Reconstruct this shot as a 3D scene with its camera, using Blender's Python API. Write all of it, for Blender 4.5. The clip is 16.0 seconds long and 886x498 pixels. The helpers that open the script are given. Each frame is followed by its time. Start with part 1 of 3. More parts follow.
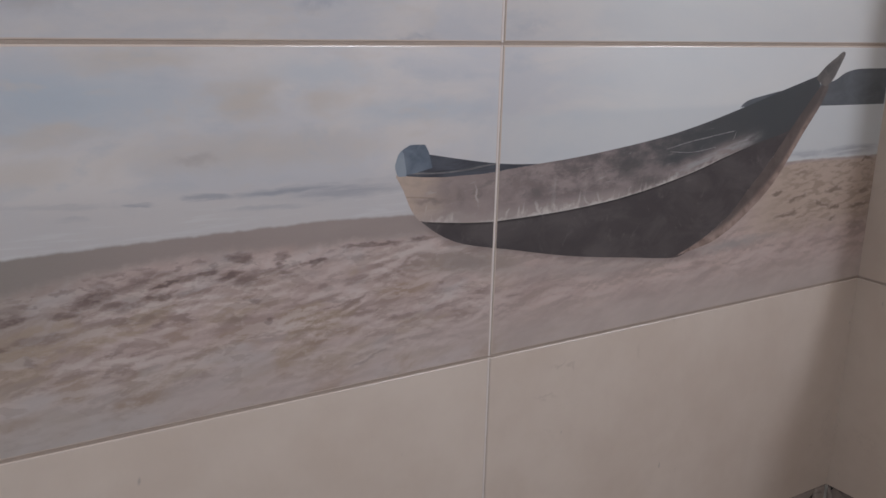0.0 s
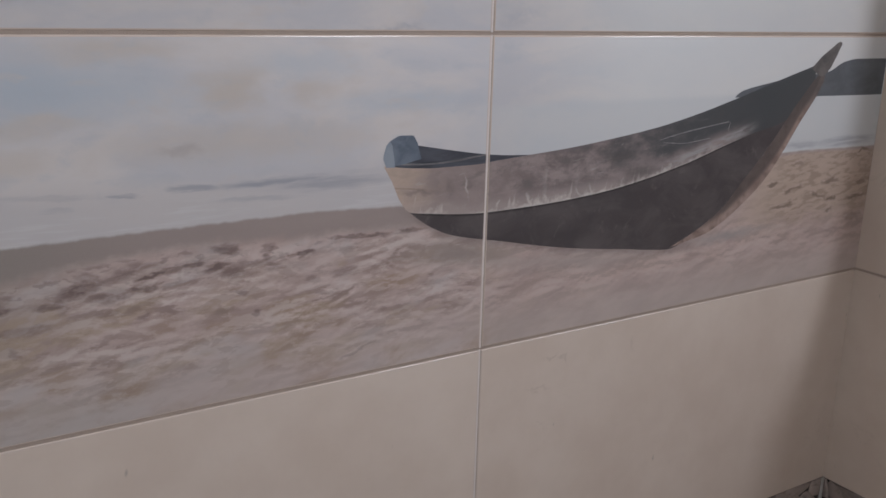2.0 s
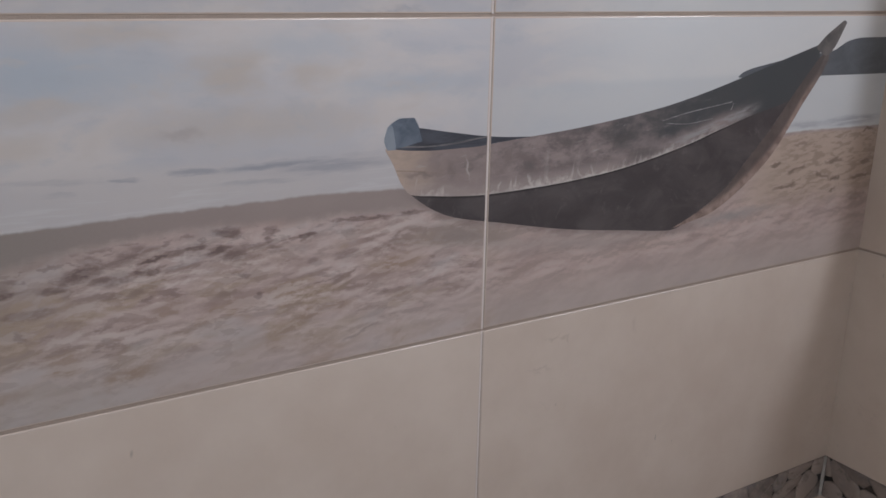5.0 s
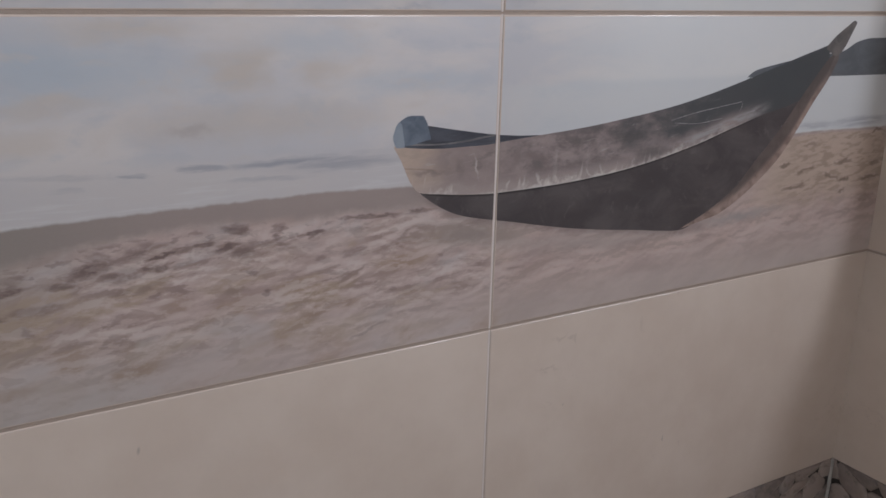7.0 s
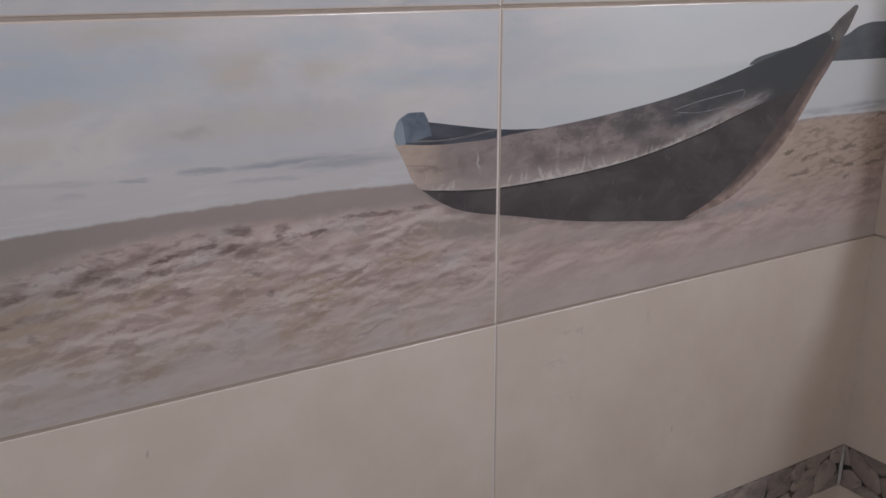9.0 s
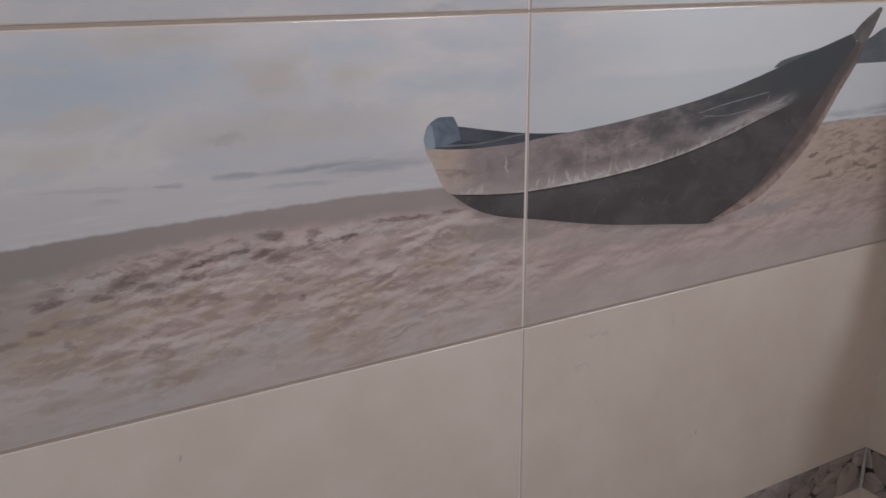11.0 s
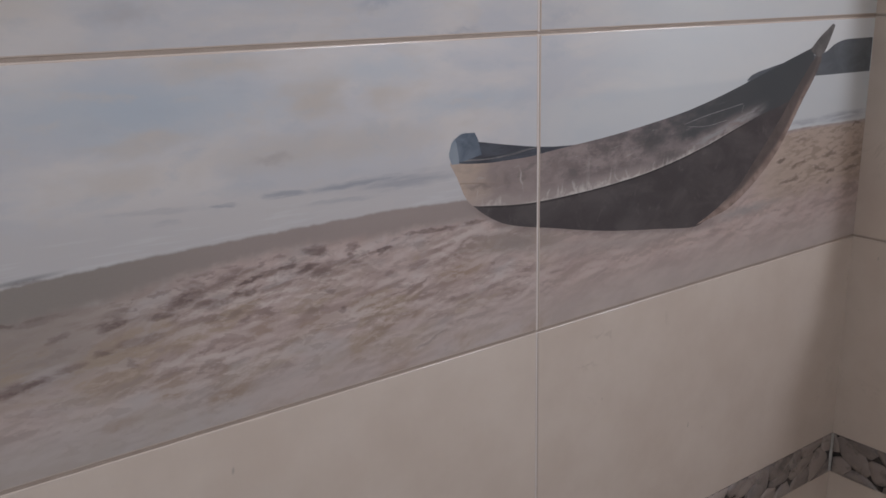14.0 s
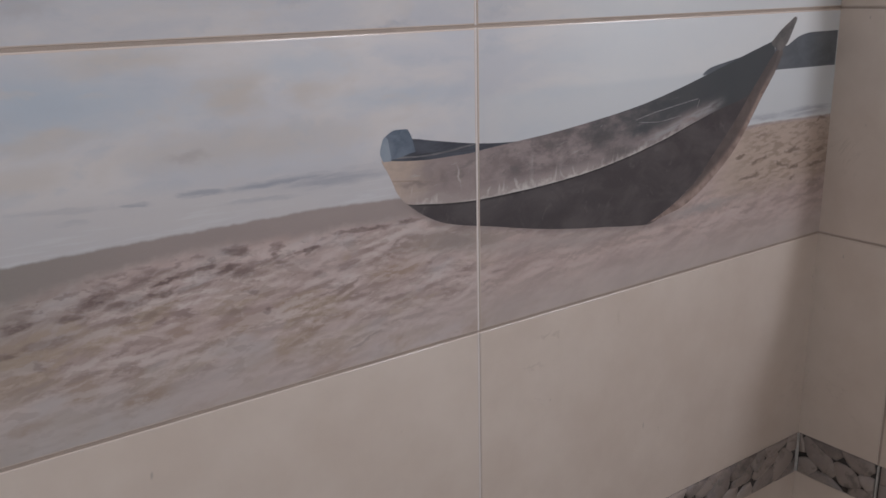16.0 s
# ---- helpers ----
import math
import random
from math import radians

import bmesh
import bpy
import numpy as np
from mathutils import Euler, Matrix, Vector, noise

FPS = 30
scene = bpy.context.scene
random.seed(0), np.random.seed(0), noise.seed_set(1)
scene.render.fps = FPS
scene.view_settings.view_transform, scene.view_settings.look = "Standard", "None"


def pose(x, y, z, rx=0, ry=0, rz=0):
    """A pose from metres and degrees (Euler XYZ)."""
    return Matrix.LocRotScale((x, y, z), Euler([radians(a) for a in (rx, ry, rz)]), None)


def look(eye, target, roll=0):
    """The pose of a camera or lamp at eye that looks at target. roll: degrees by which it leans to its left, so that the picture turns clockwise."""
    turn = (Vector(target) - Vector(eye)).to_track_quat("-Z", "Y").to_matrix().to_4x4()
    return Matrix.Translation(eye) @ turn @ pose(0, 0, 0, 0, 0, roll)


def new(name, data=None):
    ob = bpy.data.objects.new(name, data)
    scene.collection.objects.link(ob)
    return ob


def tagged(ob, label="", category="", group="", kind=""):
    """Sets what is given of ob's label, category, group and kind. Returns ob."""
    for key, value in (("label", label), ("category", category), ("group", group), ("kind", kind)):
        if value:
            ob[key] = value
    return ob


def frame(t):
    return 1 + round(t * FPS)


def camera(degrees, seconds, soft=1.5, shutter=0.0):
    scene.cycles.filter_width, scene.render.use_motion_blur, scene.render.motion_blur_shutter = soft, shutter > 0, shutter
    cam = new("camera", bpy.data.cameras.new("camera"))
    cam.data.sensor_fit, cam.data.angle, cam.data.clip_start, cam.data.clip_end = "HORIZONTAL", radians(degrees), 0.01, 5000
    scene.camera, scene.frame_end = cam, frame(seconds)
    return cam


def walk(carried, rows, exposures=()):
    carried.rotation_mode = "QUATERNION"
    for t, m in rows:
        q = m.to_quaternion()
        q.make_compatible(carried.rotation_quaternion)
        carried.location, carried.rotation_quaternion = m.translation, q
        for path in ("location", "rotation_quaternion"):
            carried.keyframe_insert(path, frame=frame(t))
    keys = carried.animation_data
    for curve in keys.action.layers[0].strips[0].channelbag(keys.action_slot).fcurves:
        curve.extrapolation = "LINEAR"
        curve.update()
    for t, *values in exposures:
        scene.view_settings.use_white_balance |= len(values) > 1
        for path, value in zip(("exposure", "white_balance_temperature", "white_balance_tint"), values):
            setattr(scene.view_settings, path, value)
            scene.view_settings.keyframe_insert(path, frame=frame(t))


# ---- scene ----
cam = camera(52.5, 16.0, soft=1.6)
PATH = [
    (0, (-0.406, -0.562, 1.477), (0.631, 1.068, 0.958), 1.6),
    (0.5, (-0.406, -0.557, 1.479), (0.616, 1.077, 0.945), 1.6),
    (1, (-0.405, -0.561, 1.48), (0.618, 1.074, 0.948), 1.7),
    (1.5, (-0.401, -0.561, 1.477), (0.627, 1.072, 0.948), 1.7),
    (2, (-0.394, -0.566, 1.476), (0.63, 1.066, 0.94), 1.5),
    (2.5, (-0.392, -0.568, 1.476), (0.632, 1.061, 0.929), 1.2),
    (3, (-0.389, -0.567, 1.477), (0.63, 1.061, 0.919), 1.1),
    (3.5, (-0.393, -0.563, 1.475), (0.631, 1.061, 0.917), 1.2),
    (4, (-0.391, -0.566, 1.477), (0.622, 1.063, 0.909), 1.1),
    (6.5, (-0.392, -0.571, 1.479), (0.607, 1.061, 0.896), 1.3),
    (7, (-0.393, -0.567, 1.476), (0.604, 1.068, 0.898), 1.4),
    (7.5, (-0.394, -0.565, 1.474), (0.598, 1.071, 0.894), 1.0),
    (8, (-0.393, -0.566, 1.476), (0.6, 1.07, 0.894), 0.5),
    (10.5, (-0.388, -0.567, 1.477), (0.579, 1.078, 0.88), -0.7),
    (11, (-0.405, -0.559, 1.479), (0.565, 1.089, 0.893), -0.4),
    (11.5, (-0.435, -0.55, 1.488), (0.534, 1.105, 0.92), 0.1),
    (12, (-0.465, -0.547, 1.489), (0.508, 1.122, 0.973), 0.2),
    (12.5, (-0.487, -0.537, 1.492), (0.516, 1.114, 0.974), 0.5),
    (13, (-0.506, -0.54, 1.492), (0.533, 1.091, 0.983), 0.7),
    (13.5, (-0.51, -0.541, 1.481), (0.62, 1.024, 0.96), -0.4),
    (14, (-0.494, -0.545, 1.479), (0.637, 1.016, 0.944), -1.3),
    (14.5, (-0.472, -0.555, 1.477), (0.655, 0.998, 0.916), -2.0),
    (15, (-0.456, -0.561, 1.48), (0.661, 0.998, 0.914), -2.2),
    (15.5, (-0.443, -0.562, 1.481), (0.678, 0.998, 0.927), -1.7),
    (16, (-0.438, -0.563, 1.481), (0.678, 1.0, 0.923), -1.2),
]
walk(cam, [(t, look(eye, target, roll)) for t, eye, target, roll in PATH],
     [(0.0, 0.0), (11.0, 0.0), (12.5, -0.12), (13.5, -0.10), (14.5, 0.0), (16.0, 0.03)])
LAMP_WATTS = 14.2

# ---- light ----
world = bpy.data.worlds.new("sky")
scene.world = world
world.use_nodes = True
wn = world.node_tree
sky_tex = wn.nodes.new("ShaderNodeTexSky")
sky_tex.sky_type = "NISHITA"
sky_tex.sun_disc = False
sky_tex.sun_elevation = radians(40)
sky_tex.sun_rotation = radians(200)
wn.links.new(sky_tex.outputs[0], wn.nodes["Background"].inputs[0])
wn.nodes["Background"].inputs[1].default_value = 0.1

# daylight from the window in the side wall, whose jamb and sill shade the corner
CORNER = 0.4995      # the side wall's tiled face
EAST = CORNER + 0.25  # the high window stands at the back of a deep niche
NICHE_Y0, NICHE_Y1, NICHE_Z0, NICHE_Z1 = -1.46, -0.127, 1.29, 2.50
WIN_Y0, WIN_Y1, WIN_Z0, WIN_Z1 = -1.32, -0.54, 1.68, 2.40
lamp_data = bpy.data.lights.new("window_daylight", "AREA")
lamp_data.shape = "RECTANGLE"
lamp_data.size, lamp_data.size_y = WIN_Y1 - WIN_Y0 - 0.10, WIN_Z1 - WIN_Z0 - 0.10
lamp_data.energy = LAMP_WATTS
lamp_data.color = (0.895, 0.942, 1.06)
window_light = new("window_daylight", lamp_data)
window_light.matrix_world = look((EAST - 0.01, (WIN_Y0 + WIN_Y1) / 2, (WIN_Z0 + WIN_Z1) / 2), (-1, (WIN_Y0 + WIN_Y1) / 2, (WIN_Z0 + WIN_Z1) / 2))


# ---- shader arithmetic ----
class Val:
    """A number in a node tree, with ordinary arithmetic."""

    def __init__(self, net, sock):
        self.net, self.sock = net, sock

    def op(self, kind, other=None, third=None):
        n = self.net.tree.nodes.new("ShaderNodeMath")
        n.operation = kind
        self.net.plug(n.inputs[0], self)
        if other is not None:
            self.net.plug(n.inputs[1], other)
        if third is not None:
            self.net.plug(n.inputs[2], third)
        return Val(self.net, n.outputs[0])

    def __add__(self, o): return self.op("ADD", o)
    def __sub__(self, o): return self.op("SUBTRACT", o)
    def __mul__(self, o): return self.op("MULTIPLY", o)
    def __radd__(self, o): return self.op("ADD", o)
    def __rmul__(self, o): return self.op("MULTIPLY", o)
    def __rsub__(self, o): return (self * -1.0) + o
    def max(self, o): return self.op("MAXIMUM", o)
    def min(self, o): return self.op("MINIMUM", o)


class Net:
    """A material and the few node kinds that the prints are made of."""

    def __init__(self, name):
        self.mat = bpy.data.materials.new(name)
        self.mat.use_nodes = True
        self.tree = self.mat.node_tree
        self.bsdf = self.tree.nodes["Principled BSDF"]
        self.coord = self.tree.nodes.new("ShaderNodeTexCoord").outputs["Object"]
        sep = self.tree.nodes.new("ShaderNodeSeparateXYZ")
        self.tree.links.new(self.coord, sep.inputs[0])
        self.u, self.w, self.v = (Val(self, s) for s in sep.outputs)
        self.planes = {}

    def plug(self, socket, value):
        if isinstance(value, Val):
            self.tree.links.new(value.sock, socket)
        else:
            socket.default_value = value

    def vec(self, x, y, z):
        n = self.tree.nodes.new("ShaderNodeCombineXYZ")
        for s, val in zip(n.inputs, (x, y, z)):
            self.plug(s, val)
        return n.outputs[0]

    def noise(self, sx, sy, sz, detail=4.0, rough=0.55, warp=0.0, turn=0.0, seed=0.0, ou=0.0, ov=0.0):
        """Noise with its own scale along each axis; turn leans it in the wall's plane."""
        x, z = (self.u + ou if ou else self.u), (self.v + ov if ov else self.v)
        if turn:
            c, s = math.cos(radians(turn)), math.sin(radians(turn))
            x, z = x * c + z * s, z * c - x * s
        n = self.tree.nodes.new("ShaderNodeTexNoise")
        self.tree.links.new(self.vec(x * sx + seed, self.w * sy, z * sz + seed * 0.7), n.inputs["Vector"])
        n.inputs["Scale"].default_value = 1.0
        n.inputs["Detail"].default_value = detail
        n.inputs["Roughness"].default_value = rough
        n.inputs["Distortion"].default_value = warp
        return Val(self, n.outputs[0])

    def step(self, x, a, b):
        """0 below a, 1 above b, smooth between (a may be above b)."""
        n = self.tree.nodes.new("ShaderNodeMapRange")
        n.interpolation_type = "SMOOTHSTEP"
        flip = isinstance(a, (int, float)) and isinstance(b, (int, float)) and a > b
        self.plug(n.inputs[0], x)
        self.plug(n.inputs[1], b if flip else a)
        self.plug(n.inputs[2], a if flip else b)
        n.inputs[3].default_value, n.inputs[4].default_value = (1.0, 0.0) if flip else (0.0, 1.0)
        return Val(self, n.outputs[0])

    def curve(self, x, points):
        """A height over the wall's length, by a smooth curve through (x, z) points."""
        n = self.tree.nodes.new("ShaderNodeFloatCurve")
        c = n.mapping.curves[0]
        pts = [((px + 0.6) / 1.2, (pz - 1.15) / 0.35) for px, pz in points]
        pts = [(0.0, pts[0][1])] + [p for p in pts if 0 < p[0] < 1] + [(1.0, pts[-1][1])]
        c.points[0].location, c.points[1].location = pts[0], pts[-1]
        for p in pts[1:-1]:
            c.points.new(*p)
        n.mapping.update()
        self.plug(n.inputs["Value"], (x + 0.6) * (1 / 1.2))
        return Val(self, n.outputs[0]) * 0.35 + 1.15

    def blob(self, x, z, rx, rz, turn=0.0, soft=1.0, du=None, dv=None):
        """A soft-edged oval patch, 1 in the middle."""
        u, v = (self.u if du is None else du), (self.v if dv is None else dv)
        key = (id(u), id(v))
        if key not in self.planes:
            self.planes[key] = (self.vec(u, v, 0.0), u, v)
        place = self.tree.nodes.new("ShaderNodeMapping")
        place.vector_type = "TEXTURE"
        self.tree.links.new(self.planes[key][0], place.inputs["Vector"])
        place.inputs["Location"].default_value = (x, z, 0.0)
        place.inputs["Rotation"].default_value = (0.0, 0.0, radians(turn))
        place.inputs["Scale"].default_value = (rx, rz, 1.0)
        ball = self.tree.nodes.new("ShaderNodeTexGradient")
        ball.gradient_type = "SPHERICAL"
        self.tree.links.new(place.outputs[0], ball.inputs["Vector"])
        return self.step(Val(self, ball.outputs["Fac"]), 0.0, soft)

    def patches(self, rows, du, dv, soft=1.0, wide=1.0, high=1.0):
        """Many oval patches as one mask; each row is place, half sizes, slope and strength."""
        total = None
        for x, z, rx, rz, turn, k in rows:
            b = self.blob(x, z, rx * wide, rz * high, turn, soft, du, dv) * k
            total = b if total is None else total.max(b)
        return total

    def mix(self, a, b, k):
        """Colour a turning into colour b by k."""
        n = self.tree.nodes.new("ShaderNodeMix")
        n.data_type = "RGBA"
        self.plug(n.inputs["Factor"], k)
        for s, col in ((n.inputs[6], a), (n.inputs[7], b)):
            if isinstance(col, tuple):
                s.default_value = (*col, 1)
            else:
                self.tree.links.new(col, s)
        return n.outputs[2]

    def done(self, colour, rough=0.3, bump=None, depth=0.0002, coat=0.0, spec=0.38):
        if isinstance(colour, tuple):
            self.bsdf.inputs["Base Color"].default_value = (*colour, 1)
        else:
            self.tree.links.new(colour, self.bsdf.inputs["Base Color"])
        self.plug(self.bsdf.inputs["Roughness"], rough)
        self.bsdf.inputs["Specular IOR Level"].default_value = spec
        self.bsdf.inputs["Coat Weight"].default_value = coat
        self.bsdf.inputs["Coat Roughness"].default_value = 0.12
        if bump is not None:
            n = self.tree.nodes.new("ShaderNodeBump")
            n.inputs["Strength"].default_value = 1.0
            n.inputs["Distance"].default_value = depth
            self.plug(n.inputs["Height"], bump)
            self.tree.links.new(n.outputs[0], self.bsdf.inputs["Normal"])
        return self.mat


GLAZE = 0.32  # roughness of the satin glaze that all the tiles share


def glaze_wave(n):
    return n.noise(14, 14, 14, 2) + n.noise(160, 160, 160, 2) * 0.05


# the drawn boat's lines on the wall, as (along, height)
RUB = [(-0.12, 1.326), (-0.069, 1.322), (-0.049, 1.319), (-0.027, 1.3165), (0.0, 1.315), (0.053, 1.316), (0.113, 1.320), (0.158, 1.326), (0.217, 1.338), (0.261, 1.350), (0.300, 1.360), (0.351, 1.3725)]
NEAR = [(-0.0905, 1.3585), (-0.069, 1.3555), (-0.045, 1.354), (-0.014, 1.354), (0.012, 1.356), (0.039, 1.358), (0.080, 1.361), (0.114, 1.3645), (0.179, 1.373), (0.225, 1.382), (0.278, 1.395), (0.328, 1.4085), (0.386, 1.4235)]
FAR = [(-0.090, 1.376), (-0.063, 1.372), (-0.036, 1.367), (-0.002, 1.3615), (0.020, 1.3592), (0.040, 1.3582)]
KEEL = [(-0.069, 1.322), (-0.060, 1.315), (-0.049, 1.308), (-0.035, 1.3015), (-0.021, 1.2975), (0.015, 1.290), (0.047, 1.283), (0.080, 1.2765), (0.115, 1.271), (0.153, 1.266), (0.184, 1.2615), (0.206, 1.2595)]
STEM_IN = [(0.206, 1.2605), (0.240, 1.2735), (0.275, 1.2935), (0.293, 1.3115), (0.314, 1.3315), (0.336, 1.3545), (0.350, 1.3715), (0.368, 1.3915), (0.386, 1.4100), (0.400, 1.420)]
STEM_OUT = [(0.200, 1.2595), (0.233, 1.2650), (0.254, 1.269), (0.275, 1.278), (0.297, 1.291), (0.313, 1.302), (0.333, 1.319), (0.352, 1.342), (0.371, 1.368), (0.391, 1.393), (0.406, 1.4185)]
STERN = [(-0.0905, 1.3570), (-0.083, 1.344), (-0.079, 1.334), (-0.069, 1.322)]


# ---- materials ----
def make_mural():
    """The printed beach: hazy sky, calm sea with low waves, wet sand and trodden dry sand."""
    n = Net("printed_beach_tile")
    # wandering coordinates for soft natural edges
    du = n.u + (n.noise(30, 1, 60, 3, seed=3.1) - 0.5) * 0.05
    dv = n.v + (n.noise(30, 1, 70, 3, seed=8.7) - 0.5) * 0.02
    su = n.u + (n.noise(90, 1, 160, 3, seed=5.1) - 0.5) * 0.022
    sv = n.v + (n.noise(90, 1, 160, 3, seed=2.2) - 0.5) * 0.012
    # sky
    cloud = n.noise(7, 1, 20, 5, 0.55, 0.4, seed=1.3)
    col = n.mix((0.60, 0.59, 0.615), (0.70, 0.655, 0.64), n.step(cloud, 0.40, 0.62))
    blue_sky = ((-0.32, 1.4196, 0.111, 0.0192, -2, 0.9), (-0.153, 1.4321, 0.054, 0.0099, 1, 0.55), (-0.07, 1.4045, 0.074, 0.0084, 0, 0.65), (0.106, 1.3964, 0.114, 0.0052, -1, 0.3),
                (0.098, 1.4251, 0.053, 0.0059, 1, 0.35), (0.202, 1.4409, 0.035, 0.0054, 3, 0.5))
    warm_sky = ((-0.274, 1.4425, 0.043, 0.0063, 2, 0.7), (-0.203, 1.4173, 0.024, 0.013, 18, 0.85), (-0.147, 1.4141, 0.02, 0.0072, 7, 0.7), (-0.322, 1.3989, 0.038, 0.005, 1, 0.55),
                (-0.432, 1.3951, 0.014, 0.004, 2, 0.5), (-0.336, 1.3765, 0.03, 0.0088, 4, 0.5), (-0.197, 1.3826, 0.105, 0.0112, 1, 0.6), (-0.40, 1.480, 0.06, 0.010, 2, 0.5), (-0.20, 1.485, 0.05, 0.010, 3, 0.4))
    wisps = ((-0.15, 1.4779, 0.019, 0.0054, 10, 0.8), (-0.081, 1.4554, 0.032, 0.0037, 4, 0.8), (-0.144, 1.492, 0.014, 0.004, 10, 0.6),
             (0.026, 1.4643, 0.025, 0.0055, 14, 0.4))
    brown_wisps = ((-0.238, 1.3796, 0.017, 0.0031, -1, 0.8), (-0.326, 1.4755, 0.024, 0.0058, 6, 0.6))
    col = n.mix(col, (0.49, 0.545, 0.61), n.patches(blue_sky, du, dv, 1.0, 1.35, 1.7))
    col = n.mix(col, (0.60, 0.53, 0.475), n.patches(warm_sky, du, dv, 1.0, 1.45, 1.8))
    wisp = n.step(n.noise(45, 1, 80, 5, 0.65, 0.6, seed=6.0), 0.36, 0.56)
    col = n.mix(col, (0.40, 0.42, 0.48), n.patches(wisps, su, sv, 0.9, 1.3, 1.5) * wisp * 0.75)
    col = n.mix(col, (0.45, 0.405, 0.395), n.patches(brown_wisps, su, sv, 1.0, 1.4, 1.7) * 0.7)
    puff = n.noise(20, 1, 46, 5, 0.6, 0.3, seed=31.0)
    col = n.mix(col, (0.645, 0.585, 0.55), n.step(puff, 0.50, 0.68) * n.step(n.u, 0.05, -0.10) * 0.5)
    col = n.mix(col, (0.50, 0.525, 0.57), n.step(puff, 0.47, 0.32) * 0.35)
    # paler sky to the right, with the window's sheen put into the colour
    col = n.mix(col, (0.765, 0.77, 0.765), n.step(n.u, 0.0, 0.18) * 0.75)
    # sea: hazy horizon, brighter water, blue-grey wave backs, foam at the shore
    shore = n.curve(n.u, [(-0.55, 1.320), (-0.46, 1.3230), (-0.42, 1.3245), (-0.39, 1.3262), (-0.34, 1.3280), (-0.28, 1.3292), (-0.20, 1.3303), (-0.13, 1.3302), (-0.09, 1.3286), (0.0, 1.325),
                          (0.20, 1.330), (0.35, 1.3395), (0.41, 1.3392), (0.50, 1.3380)])
    horizon = n.step(n.v, 1.401, 1.394)
    east = n.step(n.u, -0.06, 0.06)
    col = n.mix(col, (0.625, 0.645, 0.665), horizon * east * 0.6)
    west = n.step(n.u, 0.0, -0.12)
    col = n.mix(col, (0.605, 0.57, 0.568), n.step(n.v, 1.372, 1.345) * west * 0.8)
    ripple = n.noise(16, 1, 240, 4, 0.6, 0.3, seed=4.0)
    waves = ((-0.273, 1.3533, 0.011, 0.0012, -4, 0.75), (-0.229, 1.3545, 0.02, 0.0014, -3, 0.8), (-0.173, 1.3546, 0.047, 0.0018, 2, 0.95), (-0.185, 1.3438, 0.033, 0.0013, -2, 0.45),
             (-0.132, 1.3502, 0.054, 0.0033, 0, 0.75), (-0.105, 1.3557, 0.024, 0.0015, -3, 0.4), (-0.311, 1.3479, 0.011, 0.0013, -4, 0.4), (-0.318, 1.356, 0.038, 0.0013, -4, 0.35),
             (0.378, 1.3456, 0.035, 0.0022, -1, 0.6), (0.451, 1.3456, 0.053, 0.0034, 1, 0.8))
    wu = n.u + (n.noise(60, 1, 200, 3, seed=44.0) - 0.5) * 0.03
    wv = n.v + (n.noise(50, 1, 260, 4, 0.6, seed=46.0) - 0.5) * 0.006
    col = n.mix(col, (0.34, 0.35, 0.40), n.patches(waves, wu, wv, 0.8, 1.25, 2.2) * (n.step(ripple, 0.34, 0.56) * 0.7 + 0.3) * 0.9)
    foam = n.step(ripple, 0.52, 0.66) * n.step(n.v, 1.352, 1.342) * west
    col = n.mix(col, (0.70, 0.69, 0.69), foam * 0.4)
    # dark shallow water at the far end of the shore
    col = n.mix(col, (0.20, 0.22, 0.26), n.blob(-0.445, 1.3275, 0.040, 0.0045, 2, 0.9, su, sv) * 0.85)
    col = n.mix(col, (0.26, 0.25, 0.26), n.blob(-0.400, 1.3275, 0.034, 0.0024, 3, 0.9) * 0.75)
    # wet sand
    edge = (n.noise(120, 1, 10, 3, seed=9.0) - 0.5) * 0.003
    fine = n.noise(420, 1, 700, 3, 0.6)
    wet = n.mix((0.34, 0.278, 0.258), (0.41, 0.335, 0.312), n.noise(10, 1, 60, 4, seed=2.0))
    wet = n.mix(wet, (0.305, 0.266, 0.242), n.step(n.u, -0.22, -0.40))
    sea_side = n.v + edge
    col = n.mix(col, wet, n.step(sea_side - shore, 0.0008, -0.0016))
    # dry sand, trodden into ridges and hollows
    dry = n.curve(n.u, [(-0.55, 1.293), (-0.46, 1.300), (-0.38, 1.305), (-0.305, 1.3125), (-0.235, 1.3165), (-0.16, 1.3145), (-0.06, 1.3115), (0.0, 1.310), (0.20, 1.30), (0.33, 1.334), (0.50, 1.335)])
    ridge = n.noise(24, 1, 76, 5, 0.54, 0.3, turn=3, seed=1.0)
    small = n.noise(70, 1, 120, 5, 0.6, 0.2, turn=4, seed=7.0)
    slope = ridge - n.noise(24, 1, 76, 5, 0.54, 0.3, turn=3, seed=1.0, ou=-0.0014, ov=0.0034)
    slope2 = small - n.noise(70, 1, 120, 5, 0.6, 0.2, turn=4, seed=7.0, ou=-0.0008, ov=0.0014)
    lit = slope * 3.5 + slope2 * 1.2
    clump = n.step(n.noise(13, 1, 34, 4, 0.55, 0.5, turn=5, seed=17.0), 0.40, 0.60)
    sand = n.mix((0.47, 0.355, 0.325), (0.60, 0.475, 0.445), n.step(ridge, 0.34, 0.64))
    pale = n.step(n.v, 1.262, 1.205)
    depth = dry - n.v
    rough_zone = n.step(depth, 0.0, 0.014) * (n.step(n.v, 1.195, 1.255) * 0.75 + 0.25) * (n.step(n.u, -0.50, -0.36) * 0.5 + 0.5)
    sand = n.mix(sand, (0.27, 0.195, 0.172), n.step(lit, -0.03, -0.28) * rough_zone * (clump * 0.55 + 0.15))
